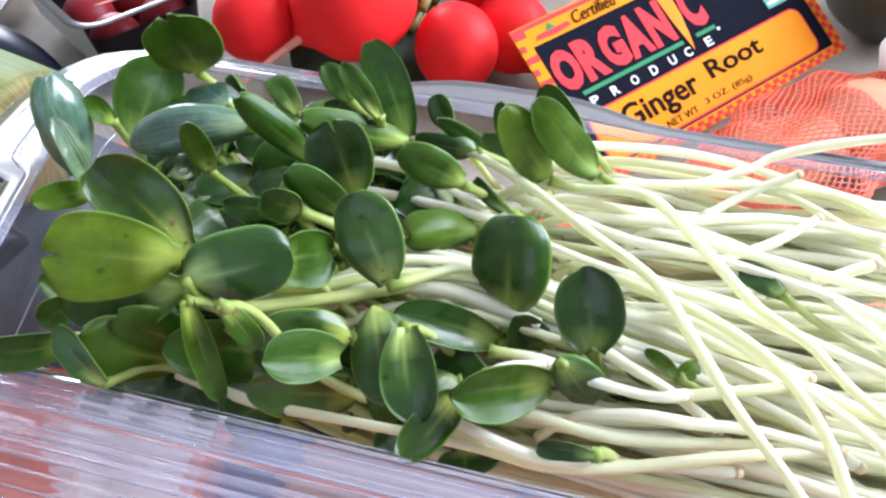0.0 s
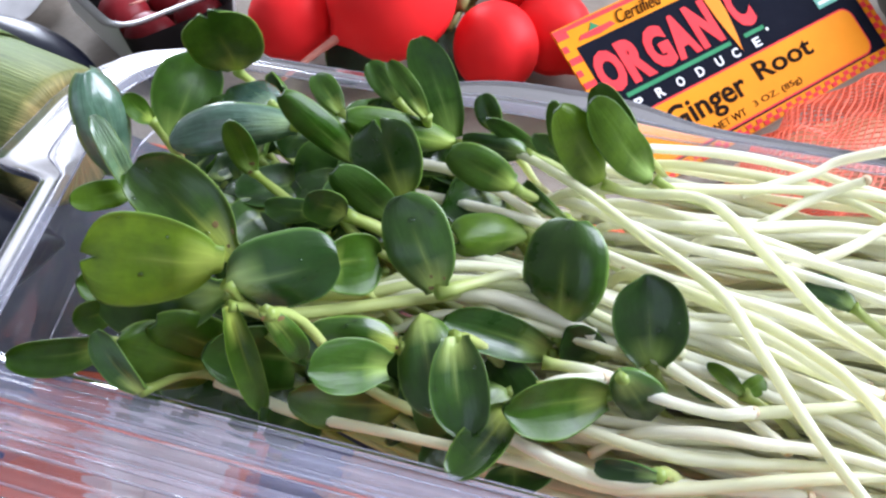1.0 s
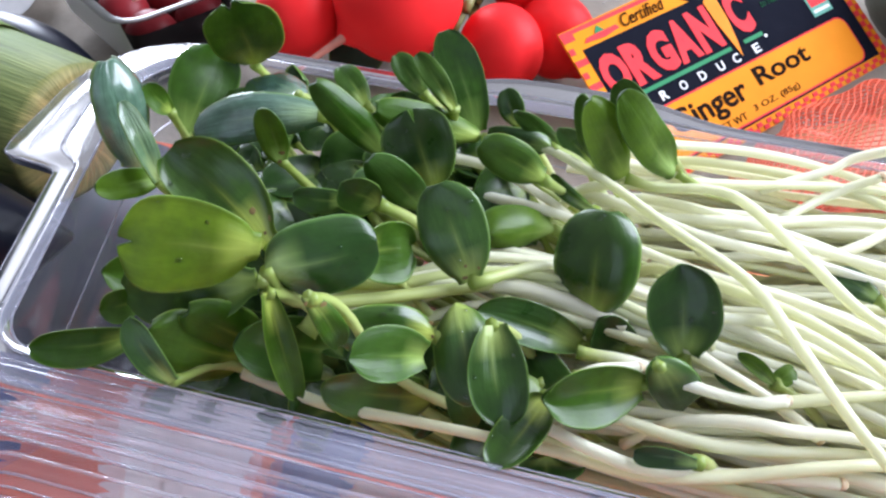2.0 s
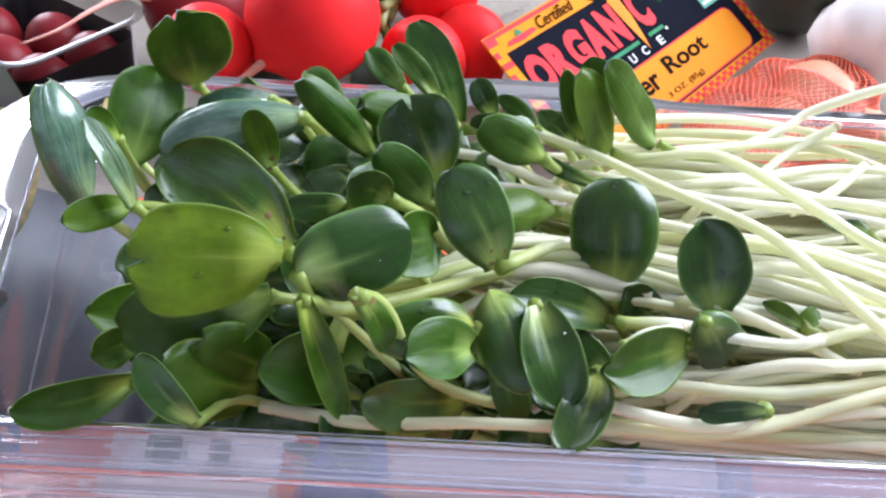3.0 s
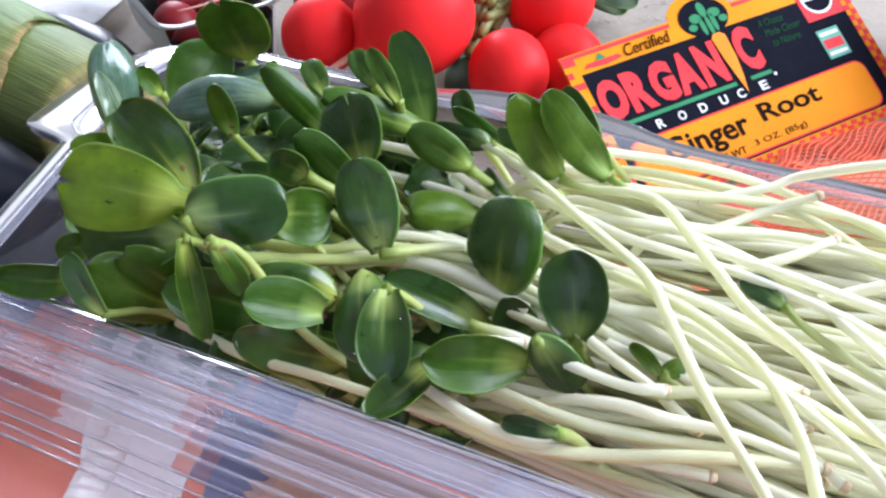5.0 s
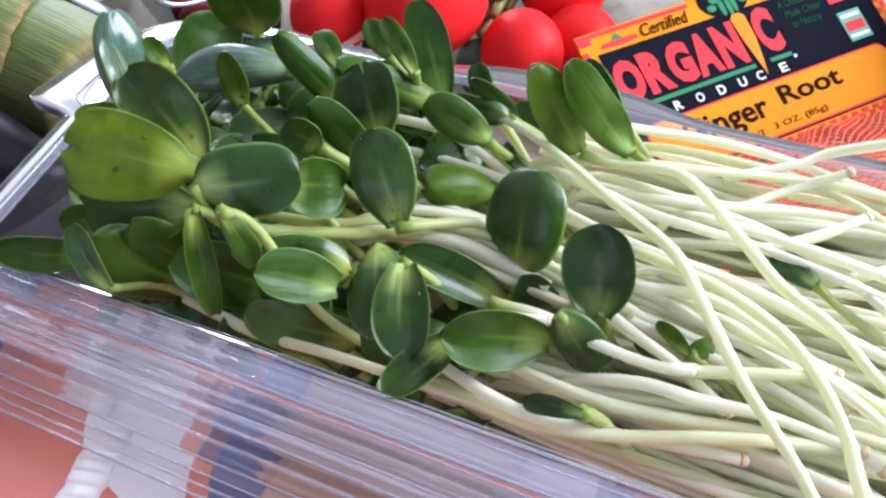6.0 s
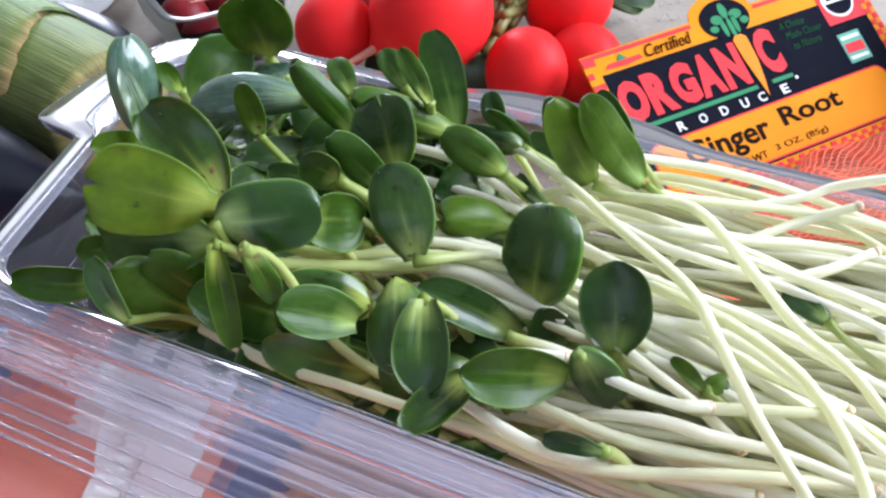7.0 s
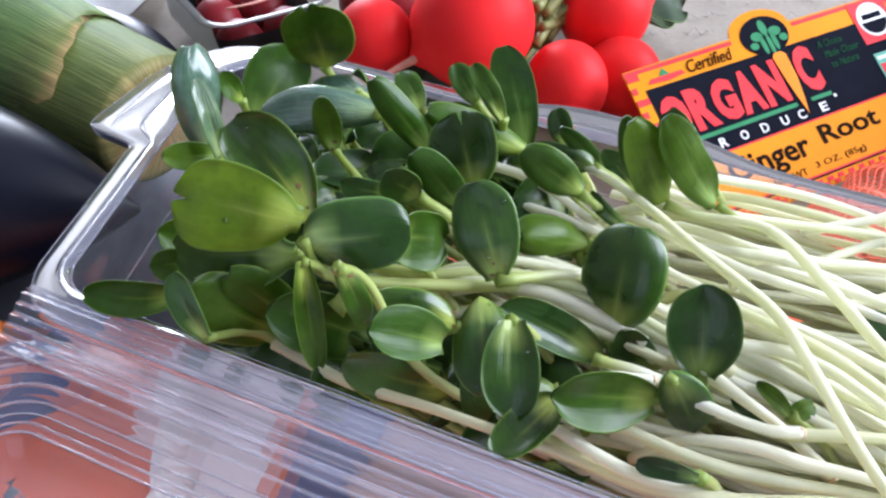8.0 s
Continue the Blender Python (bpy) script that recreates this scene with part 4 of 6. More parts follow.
def ellipsoid(bm, centre, radii, turn, grow=1.0, seed=0.0, lump=0.14):
    r = bmesh.ops.create_icosphere(bm, subdivisions=4, radius=1)
    m = pose(*centre, 0, 0, turn)
    for v in r["verts"]:
        g = 1 + lump * noise.noise(v.co * 1.6 + Vector((seed, 0, 0))) + 0.03 * math.sin(v.co.x * 26)
        v.co = m @ Vector((v.co.x * radii[0] * g * grow, v.co.y * radii[1] * g * grow, v.co.z * radii[2] * g * grow))


for k, (c, r, turn) in enumerate(BAG_PARTS):
    bm = bmesh.new()
    ellipsoid(bm, c, r, turn, 1.0, k * 3.1)
    part("ginger_root", bm, GINGER, bag, "knobbly light brown ginger")


def net():
    """Crossing threads round the bag's whole form."""
    verts, faces = [], []
    inv = pose(0.1165, 0.1815, 0.0105, 0, 0, 32)
    R = (0.050, 0.0215, 0.0107)

    def at(u, a):
        r = max(0.0, 1 - abs(u) ** 2.6) ** 0.5
        w = 1 + 0.30 * noise.noise(Vector((u * 2.6, math.cos(a), math.sin(a))) * 1.5)
        return inv @ Vector((u * R[0], r * R[1] * math.cos(a) * w, r * R[2] * math.sin(a) * w * (1 if math.sin(a) > 0 else 0.9)))

    for sense in (1, -1):
        for k in range(64):
            line = [at(-0.98 + 1.96 * i / 60, sense * (2 * math.pi * k / 64 + 2.6 * i / 60)) for i in range(61)]
            base = len(verts)
            for i, q in enumerate(line):
                ahead = (line[min(60, i + 1)] - line[max(0, i - 1)]).normalized()
                s = ahead.cross(Vector((0.3, 0.2, 1))).normalized()
                up = s.cross(ahead)
                for x, y in ((1, 0), (0, 1), (-1, 0), (0, -1)):
                    verts.append(q + s * x * 0.00026 + up * y * 0.00022)
            for i in range(60):
                for c in range(4):
                    d = (c + 1) % 4
                    faces.append((base + i * 4 + c, base + i * 4 + d, base + i * 4 + 4 + d, base + i * 4 + 4 + c))
    put("net", mesh_of("net", verts, faces, [NET]), bag, "fine orange plastic netting")


net()


def flat(name, outline, layer, mat, parent, thick=0.00012):
    """A flat printed shape on the tag: x along it, y down from its top edge, in metres."""
    bm = bmesh.new()
    top = 0.00028 + 0.00012 * layer
    f = bm.faces.new([bm.verts.new((x, -y, top)) for x, y in outline])
    if f.normal.z < 0 or (f.normal_update() or f.normal.z < 0):
        f.normal_flip()
    r = bmesh.ops.extrude_face_region(bm, geom=[f])
    for v in [g for g in r["geom"] if isinstance(g, bmesh.types.BMVert)]:
        v.co.z -= thick
    bmesh.ops.recalc_face_normals(bm, faces=bm.faces[:])
    ob = part(name, bm, mat, parent, smooth=False)
    if parent is bag:
        ob.matrix_basis = TAG
    return ob


def rect(x0, y0, x1, y1):
    return [(x0, y0), (x1, y0), (x1, y1), (x0, y1)]


def disc(cx, cy, rx, ry, n=24):
    return [(cx + rx * math.cos(2 * math.pi * k / n), cy + ry * math.sin(2 * math.pi * k / n)) for k in range(n)]


W, H = 0.1150, 0.0575
bump_line = [(0.0445 + 0.0115 + 0.0125 * math.cos(a), -0.0005 - 0.0075 * math.sin(a)) for a in [math.pi * k / 12 for k in range(12, -1, -1)]]
card = flat("tag", [(0, 0)] + bump_line + [(W, 0), (W, H), (0, H)], 0, TAG_AMBER, bag, 0.0005)
tagged(card, "printed amber, black and red card tag")
flat("red_stripe", rect(0.0, 0.0003, 0.0430, 0.0017), 1, TAG_RED, card)
flat("red_stripe", rect(0.0690, 0.0003, 0.0935, 0.0017), 1, TAG_RED, card)
flat("black_field", rect(0.0050, 0.0078, 0.1105, 0.0537), 1, TAG_BLACK, card)
for k in range(13):
    y = 0.0018 + 0.0043 * k
    flat("border_square", rect(0.0002, y, 0.0022 if k % 2 else 0.0047, y + 0.0021), 2, TAG_RED, card)
    flat("border_square", rect(W - 0.0044, y, W - 0.0022, y + 0.0021), 2, TAG_RED, card)
    flat("border_square", rect(W - 0.0022, y + 0.0021, W - 0.0002, y + 0.0042), 2, TAG_RED, card)
for k in range(25):
    flat("border_square", rect(0.0025 + 0.0045 * k, 0.0543, 0.0047 + 0.0045 * k, 0.0558), 2, TAG_RED, card)
    flat("border_square", rect(0.0003 + 0.0045 * k, 0.0558, 0.0025 + 0.0045 * k, 0.0573), 2, TAG_RED, card)


def pill(x0, y0, x1, y1, r):
    out = []
    for cx, cy, a0 in ((x1 - r, y1 - r, 0), (x0 + r, y1 - r, 90), (x0 + r, y0 + r, 180), (x1 - r, y0 + r, 270)):
        out += [(cx + r * math.cos(radians(a0 + 15 * k)), cy + r * math.sin(radians(a0 + 15 * k))) for k in range(7)]
    return out


flat("red_outline", pill(0.0074, 0.0349, 0.1052, 0.0531, 0.0042), 2, TAG_RED, card)
flat("amber_field", pill(0.0080, 0.0355, 0.1046, 0.0525, 0.0038), 3, TAG_AMBER, card)


def words(text, x0, y0, x1, y1, layer, mat, parent, bold=0.0, slant=0.0, name="lettering"):
    """Built-in lettering, stretched into a box on the tag."""
    cu = bpy.data.curves.new("letters", "FONT")
    cu.body, cu.shear, cu.offset, cu.extrude, cu.resolution_u = text, slant, bold, 0.01, 3
    tmp = new("letters", cu)
    bpy.context.view_layer.update()
    me = bpy.data.meshes.new_from_object(tmp.evaluated_get(bpy.context.evaluated_depsgraph_get()))
    bpy.data.objects.remove(tmp)
    xs, ys = [v.co.x for v in me.vertices], [v.co.y for v in me.vertices]
    lx, hx, ly, hy = min(xs), max(xs), min(ys), max(ys)
    for v in me.vertices:
        v.co = ((x0 + (v.co.x - lx) / (hx - lx) * (x1 - x0)), -(y1 - (v.co.y - ly) / (hy - ly) * (y1 - y0)), 0.00028 + 0.00012 * layer + (0.00004 if v.co.z > 0 else -0.0001))
    me.materials.clear()
    me.materials.append(mat)
    return put(name, me, parent)


words("O", 0.0060, 0.0118, 0.0158, 0.0262, 3, TAG_RED, card, 0.06)
words("R", 0.0163, 0.0116, 0.0255, 0.0262, 3, TAG_RED, card, 0.06)
words("G", 0.0258, 0.0116, 0.0350, 0.0262, 3, TAG_RED, card, 0.06)
words("A", 0.0352, 0.0112, 0.0446, 0.0262, 3, TAG_RED, card, 0.06)
words("N", 0.0452, 0.0108, 0.0545, 0.0264, 3, TAG_RED, card, 0.06)
words("C", 0.0612, 0.0094, 0.0698, 0.0262, 3, TAG_RED, card, 0.06)
flat("carrot_picture", [(0.0550, 0.0105), (0.0562, 0.0092), (0.0590, 0.0090), (0.0606, 0.0104), (0.0604, 0.0190), (0.0590, 0.0270), (0.0577, 0.0325), (0.0568, 0.0270), (0.0556, 0.0190)], 4, TAG_ORANGE, card)
flat("dark_patch", disc(0.0566, 0.0020, 0.0098, 0.0072), 2, TAG_BLACK, card)
for dx, dy, rx, ry in ((0, -0.003, 0.0016, 0.0030), (-0.0038, -0.0004, 0.0024, 0.0018), (0.0040, -0.0008, 0.0026, 0.0018), (-0.0062, 0.0026, 0.0018, 0.0013), (0.0064, 0.0022, 0.0018, 0.0014), (-0.0024, 0.0030, 0.0010, 0.0036), (0.0024, 0.0026, 0.0010, 0.0036), (0.0002, 0.0036, 0.0009, 0.0040)):
    flat("carrot_top", disc(0.0570 + dx, 0.0022 + dy, rx, ry, 10), 3, TAG_GREEN, card)
flat("green_line", rect(0.0115, 0.0276, 0.0552, 0.0290), 3, TAG_GREEN, card)
flat("green_line", rect(0.0612, 0.0276, 0.0700, 0.0290), 3, TAG_GREEN, card)
for k, letter in enumerate("PRODUCE"):
    x = 0.0125 + 0.0084 * k
    if letter == "C":
        x -= 0.0012
    words(letter, x, 0.0304, x + 0.0030, 0.0336, 3, TAG_WHITE, card, 0.02)
flat("register_mark", disc(0.0708, 0.0296, 0.0006, 0.0006, 10), 3, TAG_WHITE, card)
words("Ginger", 0.0190, 0.0376, 0.0515, 0.0482, 4, TAG_TEXT, card, 0.022)
words("Root", 0.0572, 0.0374, 0.0824, 0.0440, 4, TAG_TEXT, card, 0.022)
words("NET WT", 0.0325, 0.0490, 0.0460, 0.0514, 4, TAG_TEXT, card)
words("3 OZ. (85g)", 0.0500, 0.0484, 0.0716, 0.0511, 4, TAG_TEXT, card)
words("Certified", 0.0228, 0.0022, 0.0412, 0.0066, 3, TAG_TEXT, card, 0.0, 0.3)
flat("brand_mark", [(0.0070, 0.0062), (0.0085, 0.0048), (0.0205, 0.0046), (0.0215, 0.0060), (0.0150, 0.0068)], 2, TAG_RED, card)
flat("brand_leaf", [(0.0120, 0.0046), (0.0140, 0.0022), (0.0160, 0.0046)], 2, TAG_GREEN, card)
words("A Choice", 0.0740, 0.0098, 0.0850, 0.0124, 3, TAG_DIM, card, 0.0, 0.3)
words("Made Closer", 0.0750, 0.0138, 0.0905, 0.0164, 3, TAG_DIM, card, 0.0, 0.3)
words("to Nature", 0.0760, 0.0178, 0.0880, 0.0204, 3, TAG_DIM, card, 0.0, 0.3)
flat("red_corner", rect(0.0938, 0.0003, 0.1102, 0.0166), 2, TAG_RED, card)
flat("seal", disc(0.1018, 0.0082, 0.0066, 0.0066), 3, TAG_WHITE, card)
flat("seal_half", [(0.1018 + 0.0056 * math.cos(math.pi * k / 12), 0.0088 + 0.0050 * math.sin(math.pi * k / 12)) for k in range(13)], 4, TAG_BLACK, card)
flat("seal_bar", rect(0.0975, 0.0058, 0.1061, 0.0078), 4, TAG_BLACK, card)
flat("teal_square", rect(0.0940, 0.0206, 0.1034, 0.0318), 3, TAG_TEAL, card)
flat("teal_bar", rect(0.0948, 0.0246, 0.1026, 0.0282), 4, TAG_RED, card)
flat("teal_bar", rect(0.0948, 0.0218, 0.1026, 0.0230), 4, TAG_WHITE, card)
flat("teal_bar", rect(0.0948, 0.0294, 0.1026, 0.0306), 4, TAG_WHITE, card)

# ---- the sprouts ----
sp = sprout("sprout with one dark and one notched yellow-green seed leaf")
leaf(sp, (-0.0407, 0.0846, 0.0670), (-0.0554, 0.0921, 0.0793), (0.17, -0.74, 0.65), 0.0121, "upper", cup=0.06, drops=3, spots=3)
leaf(sp, (-0.0412, 0.0828, 0.0675), (-0.0597, 0.0767, 0.0746), (0.40, -0.86, 0.32), 0.0151, "pale", cup=-0.06, notch=0.11, drops=4)
stem(sp, [(-0.0407, 0.0846, 0.0670), (-0.0347, 0.0856, 0.0580), (-0.0210, 0.0880, 0.0540), (-0.0070, 0.0920, 0.0530), (0.0100, 0.0920, 0.0510), (0.0220, 0.0870, 0.0490), (0.0350, 0.0810, 0.0470)], 0.00118, 0.25)
sp = sprout("sprout with a broad green leaf under the notched one")
leaf(sp, (-0.0440, 0.0850, 0.0575), (-0.0660, 0.0832, 0.0560), (0.25, -0.80, 0.55), 0.0135, "under", cup=0.10, bend=0.04)
stem(sp, [(-0.0440, 0.0850, 0.0575), (-0.0380, 0.0860, 0.0540), (-0.0250, 0.0870, 0.0460), (-0.0100, 0.0880, 0.0380)], 0.00118, 0.25)
sp = sprout("green sunflower sprout with thick oval seed leaves")
leaf(sp, (-0.0397, 0.0782, 0.0681), (-0.0228, 0.0824, 0.0690), (0.19, -0.87, 0.46), 0.0124, "upper", cup=-0.08, neck=False, drops=2)
leaf(sp, (-0.0266, 0.0841, 0.0652), (-0.0177, 0.0900, 0.0609), (0.64, -0.63, 0.45), 0.0104, "under", neck=False)
stem(sp, [(-0.0397, 0.0782, 0.0681), (-0.0337, 0.0792, 0.0591), (-0.0020, 0.0910, 0.0510), (0.0100, 0.0910, 0.0500), (0.0220, 0.0860, 0.0480), (0.0380, 0.0800, 0.0450)], 0.00118, 0.25)
stem(sp, [(-0.0266, 0.0841, 0.0652), (-0.0226, 0.0871, 0.0592), (-0.0116, 0.0881, 0.0400)], 0.0010, 0.12)
sp = sprout("green sunflower sprout with thick oval seed leaves")
leaf(sp, (-0.0079, 0.0865, 0.0563), (-0.0142, 0.0956, 0.0702), (-0.00, -0.84, 0.55), 0.0117, "upper", cup=0.04, drops=4, spots=3)
leaf(sp, (-0.0105, 0.0821, 0.0567), (-0.0075, 0.0661, 0.0516), (-0.20, -0.33, 0.92), 0.0102, "upper", cup=-0.12, bend=0.1, neck=False, drops=3)
stem(sp, [(-0.0079, 0.0865, 0.0563), (0.0090, 0.0950, 0.0520), (0.0250, 0.0890, 0.0500), (0.0380, 0.0850, 0.0480), (0.0520, 0.0780, 0.0460), (0.0700, 0.0690, 0.0440)], 0.00118, 1)
sp = sprout("sprout with two cupped dark green leaves over the stems")
leaf(sp, (0.0286, 0.0784, 0.0480), (0.0268, 0.0861, 0.0618), (-0.12, -0.87, 0.47), 0.0125, "upper", cup=0.16, drops=4)
leaf(sp, (0.0218, 0.0715, 0.0540), (0.0292, 0.0711, 0.0403), (0.04, -1.00, 0.05), 0.0083, "upper", cup=-0.1, neck=False)
stem(sp, [(0.0286, 0.0784, 0.0480), (0.0330, 0.0795, 0.0385), (0.0440, 0.0805, 0.0245), (0.0603, 0.0702, 0.0214), (0.0766, 0.0578, 0.0200), (0.0906, 0.0521, 0.0200)], 0.00118, 0.42)
stem(sp, [(0.0218, 0.0715, 0.0540), (0.0274, 0.0755, 0.0452), (0.0330, 0.0795, 0.0385)], 0.0011, 0.10)
sp = sprout("sprout with a broad dark green leaf beaded with water")
leaf(sp, (0.0134, 0.0851, 0.0466), (0.0146, 0.0959, 0.0644), (-0.31, -0.80, 0.51), 0.0153, "upper", cup=-0.05, bend=0.1, drops=9)
leaf(sp, (0.0217, 0.0846, 0.0415), (0.0148, 0.0842, 0.0489), (0.18, -0.98, 0.11), 0.0082, "upper")
stem(sp, [(0.0134, 0.0851, 0.0466), (0.0171, 0.0860, 0.0371), (0.0281, 0.0870, 0.0231), (0.0507, 0.0814, 0.0268), (0.0732, 0.0719, 0.0284), (0.0925, 0.0695, 0.0284)], 0.00118, 0.42)
stem(sp, [(0.0217, 0.0846, 0.0415), (0.0194, 0.0853, 0.0383), (0.0171, 0.0860, 0.0371)], 0.0011, 0.10)
sp = sprout("sprout with yellow-green leaves on a long white stem")
leaf(sp, (-0.0053, 0.1237, 0.0581), (-0.0248, 0.1155, 0.0704), (0.52, -0.80, 0.29), 0.0076, "under", cup=-0.2)
leaf(sp, (-0.0060, 0.1259, 0.0577), (-0.0131, 0.1342, 0.0761), (0.16, -0.87, 0.46), 0.0091, "under", cup=0.05)
stem(sp, [(-0.0053, 0.1237, 0.0581), (0.0060, 0.1220, 0.0580), (0.0180, 0.1130, 0.0570), (0.0290, 0.1010, 0.0560), (0.0400, 0.0880, 0.0560), (0.0440, 0.0760, 0.0560), (0.0490, 0.0630, 0.0540), (0.0560, 0.0520, 0.0500), (0.0620, 0.0400, 0.0460), (0.0680, 0.0260, 0.0470)], 0.00118, 1)
sp = sprout("sprout with paired yellow-green leaves turned away")
leaf(sp, (0.0239, 0.1175, 0.0536), (0.0139, 0.1140, 0.0738), (0.40, -0.85, 0.30), 0.0092, "pale", cup=-0.05)
leaf(sp, (0.0345, 0.1186, 0.0541), (0.0200, 0.1158, 0.0745), (0.40, -0.80, 0.45), 0.0086, "pale", cup=-0.04)
stem(sp, [(0.0239, 0.1175, 0.0536), (0.0300, 0.1155, 0.0530), (0.0430, 0.1100, 0.0560), (0.0510, 0.0930, 0.0570), (0.0570, 0.0820, 0.0560), (0.0640, 0.0750, 0.0550), (0.0690, 0.0680, 0.0530), (0.0750, 0.0620, 0.0510), (0.0810, 0.0590, 0.0480), (0.0920, 0.0500, 0.0450), (0.1040, 0.0420, 0.0400)], 0.00118, 1)
stem(sp, [(0.0345, 0.1186, 0.0541), (0.0390, 0.1150, 0.0530), (0.0430, 0.1100, 0.0555)], 0.0011, 0.10)
sp = sprout("green sunflower sprout with thick oval seed leaves")
leaf(sp, (0.0310, 0.1272, 0.0572), (0.0228, 0.1346, 0.0650), (-0.47, -0.83, 0.29), 0.0079, "under")
leaf(sp, (0.0183, 0.1192, 0.0561), (0.0126, 0.1198, 0.0713), (0.00, -1.00, 0.04), 0.0044, "under")
stem(sp, [(0.0310, 0.1272, 0.0572), (0.0375, 0.1280, 0.0489), (0.0485, 0.1290, 0.0349), (0.0652, 0.1206, 0.0260), (0.0819, 0.1124, 0.0221), (0.0962, 0.1057, 0.0221)], 0.00118, 0.42)
stem(sp, [(0.0183, 0.1192, 0.0561), (0.0238, 0.1221, 0.0464), (0.0348, 0.1231, 0.0324)], 0.0010, 0.12)
sp = sprout("green sunflower sprout with thick oval seed leaves")
leaf(sp, (0.0087, 0.1209, 0.0584), (-0.0042, 0.1224, 0.0603), (-0.08, -0.97, 0.22), 0.0056, "upper", cup=-0.1, neck=False)
leaf(sp, (0.0112, 0.1265, 0.0548), (0.0011, 0.1206, 0.0665), (0.45, -0.89, -0.06), 0.0040, "under")
stem(sp, [(0.0087, 0.1209, 0.0584), (0.0166, 0.1234, 0.0518), (0.0276, 0.1244, 0.0378), (0.0541, 0.1204, 0.0349), (0.0805, 0.1115, 0.0336), (0.1032, 0.1069, 0.0336)], 0.00118, 0.42)
stem(sp, [(0.0112, 0.1265, 0.0548), (0.0139, 0.1250, 0.0523), (0.0166, 0.1234, 0.0518)], 0.0011, 0.10)
sp = sprout("green sunflower sprout with thick oval seed leaves")
leaf(sp, (-0.0172, 0.1265, 0.0671), (-0.0228, 0.1314, 0.0724), (-0.06, -0.77, 0.64), 0.0051, "under")
leaf(sp, (-0.0111, 0.1217, 0.0668), (-0.0183, 0.1273, 0.0753), (0.05, -0.82, 0.58), 0.0044, "under")
stem(sp, [(-0.0172, 0.1265, 0.0671), (-0.0107, 0.1273, 0.0587), (0.0003, 0.1283, 0.0400), (0.0352, 0.1146, 0.0319), (0.0701, 0.1036, 0.0285), (0.1001, 0.0938, 0.0285)], 0.00118, 0.42)
stem(sp, [(-0.0111, 0.1217, 0.0668), (-0.0109, 0.1245, 0.0618), (-0.0107, 0.1273, 0.0587)], 0.0011, 0.10)
sp = sprout("sprout with wet shiny leaves against the tray end")
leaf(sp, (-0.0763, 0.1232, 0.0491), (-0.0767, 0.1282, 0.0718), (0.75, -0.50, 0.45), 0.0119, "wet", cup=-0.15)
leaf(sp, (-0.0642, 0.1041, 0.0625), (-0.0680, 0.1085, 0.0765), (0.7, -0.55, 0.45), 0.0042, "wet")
stem(sp, [(-0.0763, 0.1232, 0.0491), (-0.0723, 0.1254, 0.0392), (-0.0613, 0.1264, 0.0252), (-0.0073, 0.1123, 0.0232), (0.0466, 0.0944, 0.0223), (0.0929, 0.0799, 0.0223)], 0.00118, 0.42)
stem(sp, [(-0.0642, 0.1041, 0.0625), (-0.0592, 0.1060, 0.0528), (-0.0482, 0.1070, 0.0388)], 0.0010, 0.12)
sp = sprout("sprout with a heart-shaped leaf standing up over the rim")
leaf(sp, (-0.0572, 0.1534, 0.0553), (-0.0573, 0.1422, 0.0756), (0.19, -0.86, -0.48), 0.0163, "under", cup=0.05, notch=0.12, drops=2)
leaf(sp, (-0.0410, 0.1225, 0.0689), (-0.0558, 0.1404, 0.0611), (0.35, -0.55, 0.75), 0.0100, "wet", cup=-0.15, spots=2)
stem(sp, [(-0.0572, 0.1534, 0.0553), (-0.0532, 0.1584, 0.0458), (-0.0422, 0.1594, 0.0318), (0.0057, 0.1362, 0.0276), (0.0537, 0.1236, 0.0257), (0.0948, 0.1128, 0.0257)], 0.00118, 0.42)
stem(sp, [(-0.0410, 0.1225, 0.0689), (-0.0370, 0.1255, 0.0629), (-0.0260, 0.1265, 0.0400)], 0.0010, 0.12)
sp = sprout("green sunflower sprout with thick oval seed leaves")
leaf(sp, (-0.0240, 0.1153, 0.0600), (-0.0354, 0.1125, 0.0775), (0.42, -0.90, 0.13), 0.0064, "under", cup=-0.12)
leaf(sp, (-0.0286, 0.1265, 0.0641), (-0.0342, 0.1332, 0.0684), (0.06, -0.51, 0.86), 0.0056, "under")
stem(sp, [(-0.0240, 0.1153, 0.0600), (-0.0179, 0.1188, 0.0507), (-0.0069, 0.1198, 0.0367), (0.0276, 0.1105, 0.0243), (0.0620, 0.1055, 0.0190), (0.0916, 0.0977, 0.0190)], 0.00118, 0.42)
stem(sp, [(-0.0286, 0.1265, 0.0641), (-0.0223, 0.1268, 0.0564), (-0.0113, 0.1278, 0.0400)], 0.0010, 0.12)
sp = sprout("sprout with a wet glossy leaf and a brown-spotted leaf")
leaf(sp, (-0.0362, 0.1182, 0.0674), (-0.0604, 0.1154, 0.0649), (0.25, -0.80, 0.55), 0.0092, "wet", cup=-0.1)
leaf(sp, (-0.0422, 0.1072, 0.0652), (-0.0438, 0.1074, 0.0762), (0.17, -0.98, 0.04), 0.0053, "pale", cup=0.1, spots=3)
stem(sp, [(-0.0362, 0.1182, 0.0674), (-0.0322, 0.1212, 0.0614), (-0.0212, 0.1222, 0.0400), (0.0169, 0.1071, 0.0263), (0.0550, 0.0896, 0.0204), (0.0877, 0.0783, 0.0204)], 0.00118, 0.42)
stem(sp, [(-0.0422, 0.1072, 0.0652), (-0.0376, 0.1101, 0.0552), (-0.0266, 0.1111, 0.0400)], 0.0010, 0.12)
sp = sprout("green sunflower sprout with thick oval seed leaves")
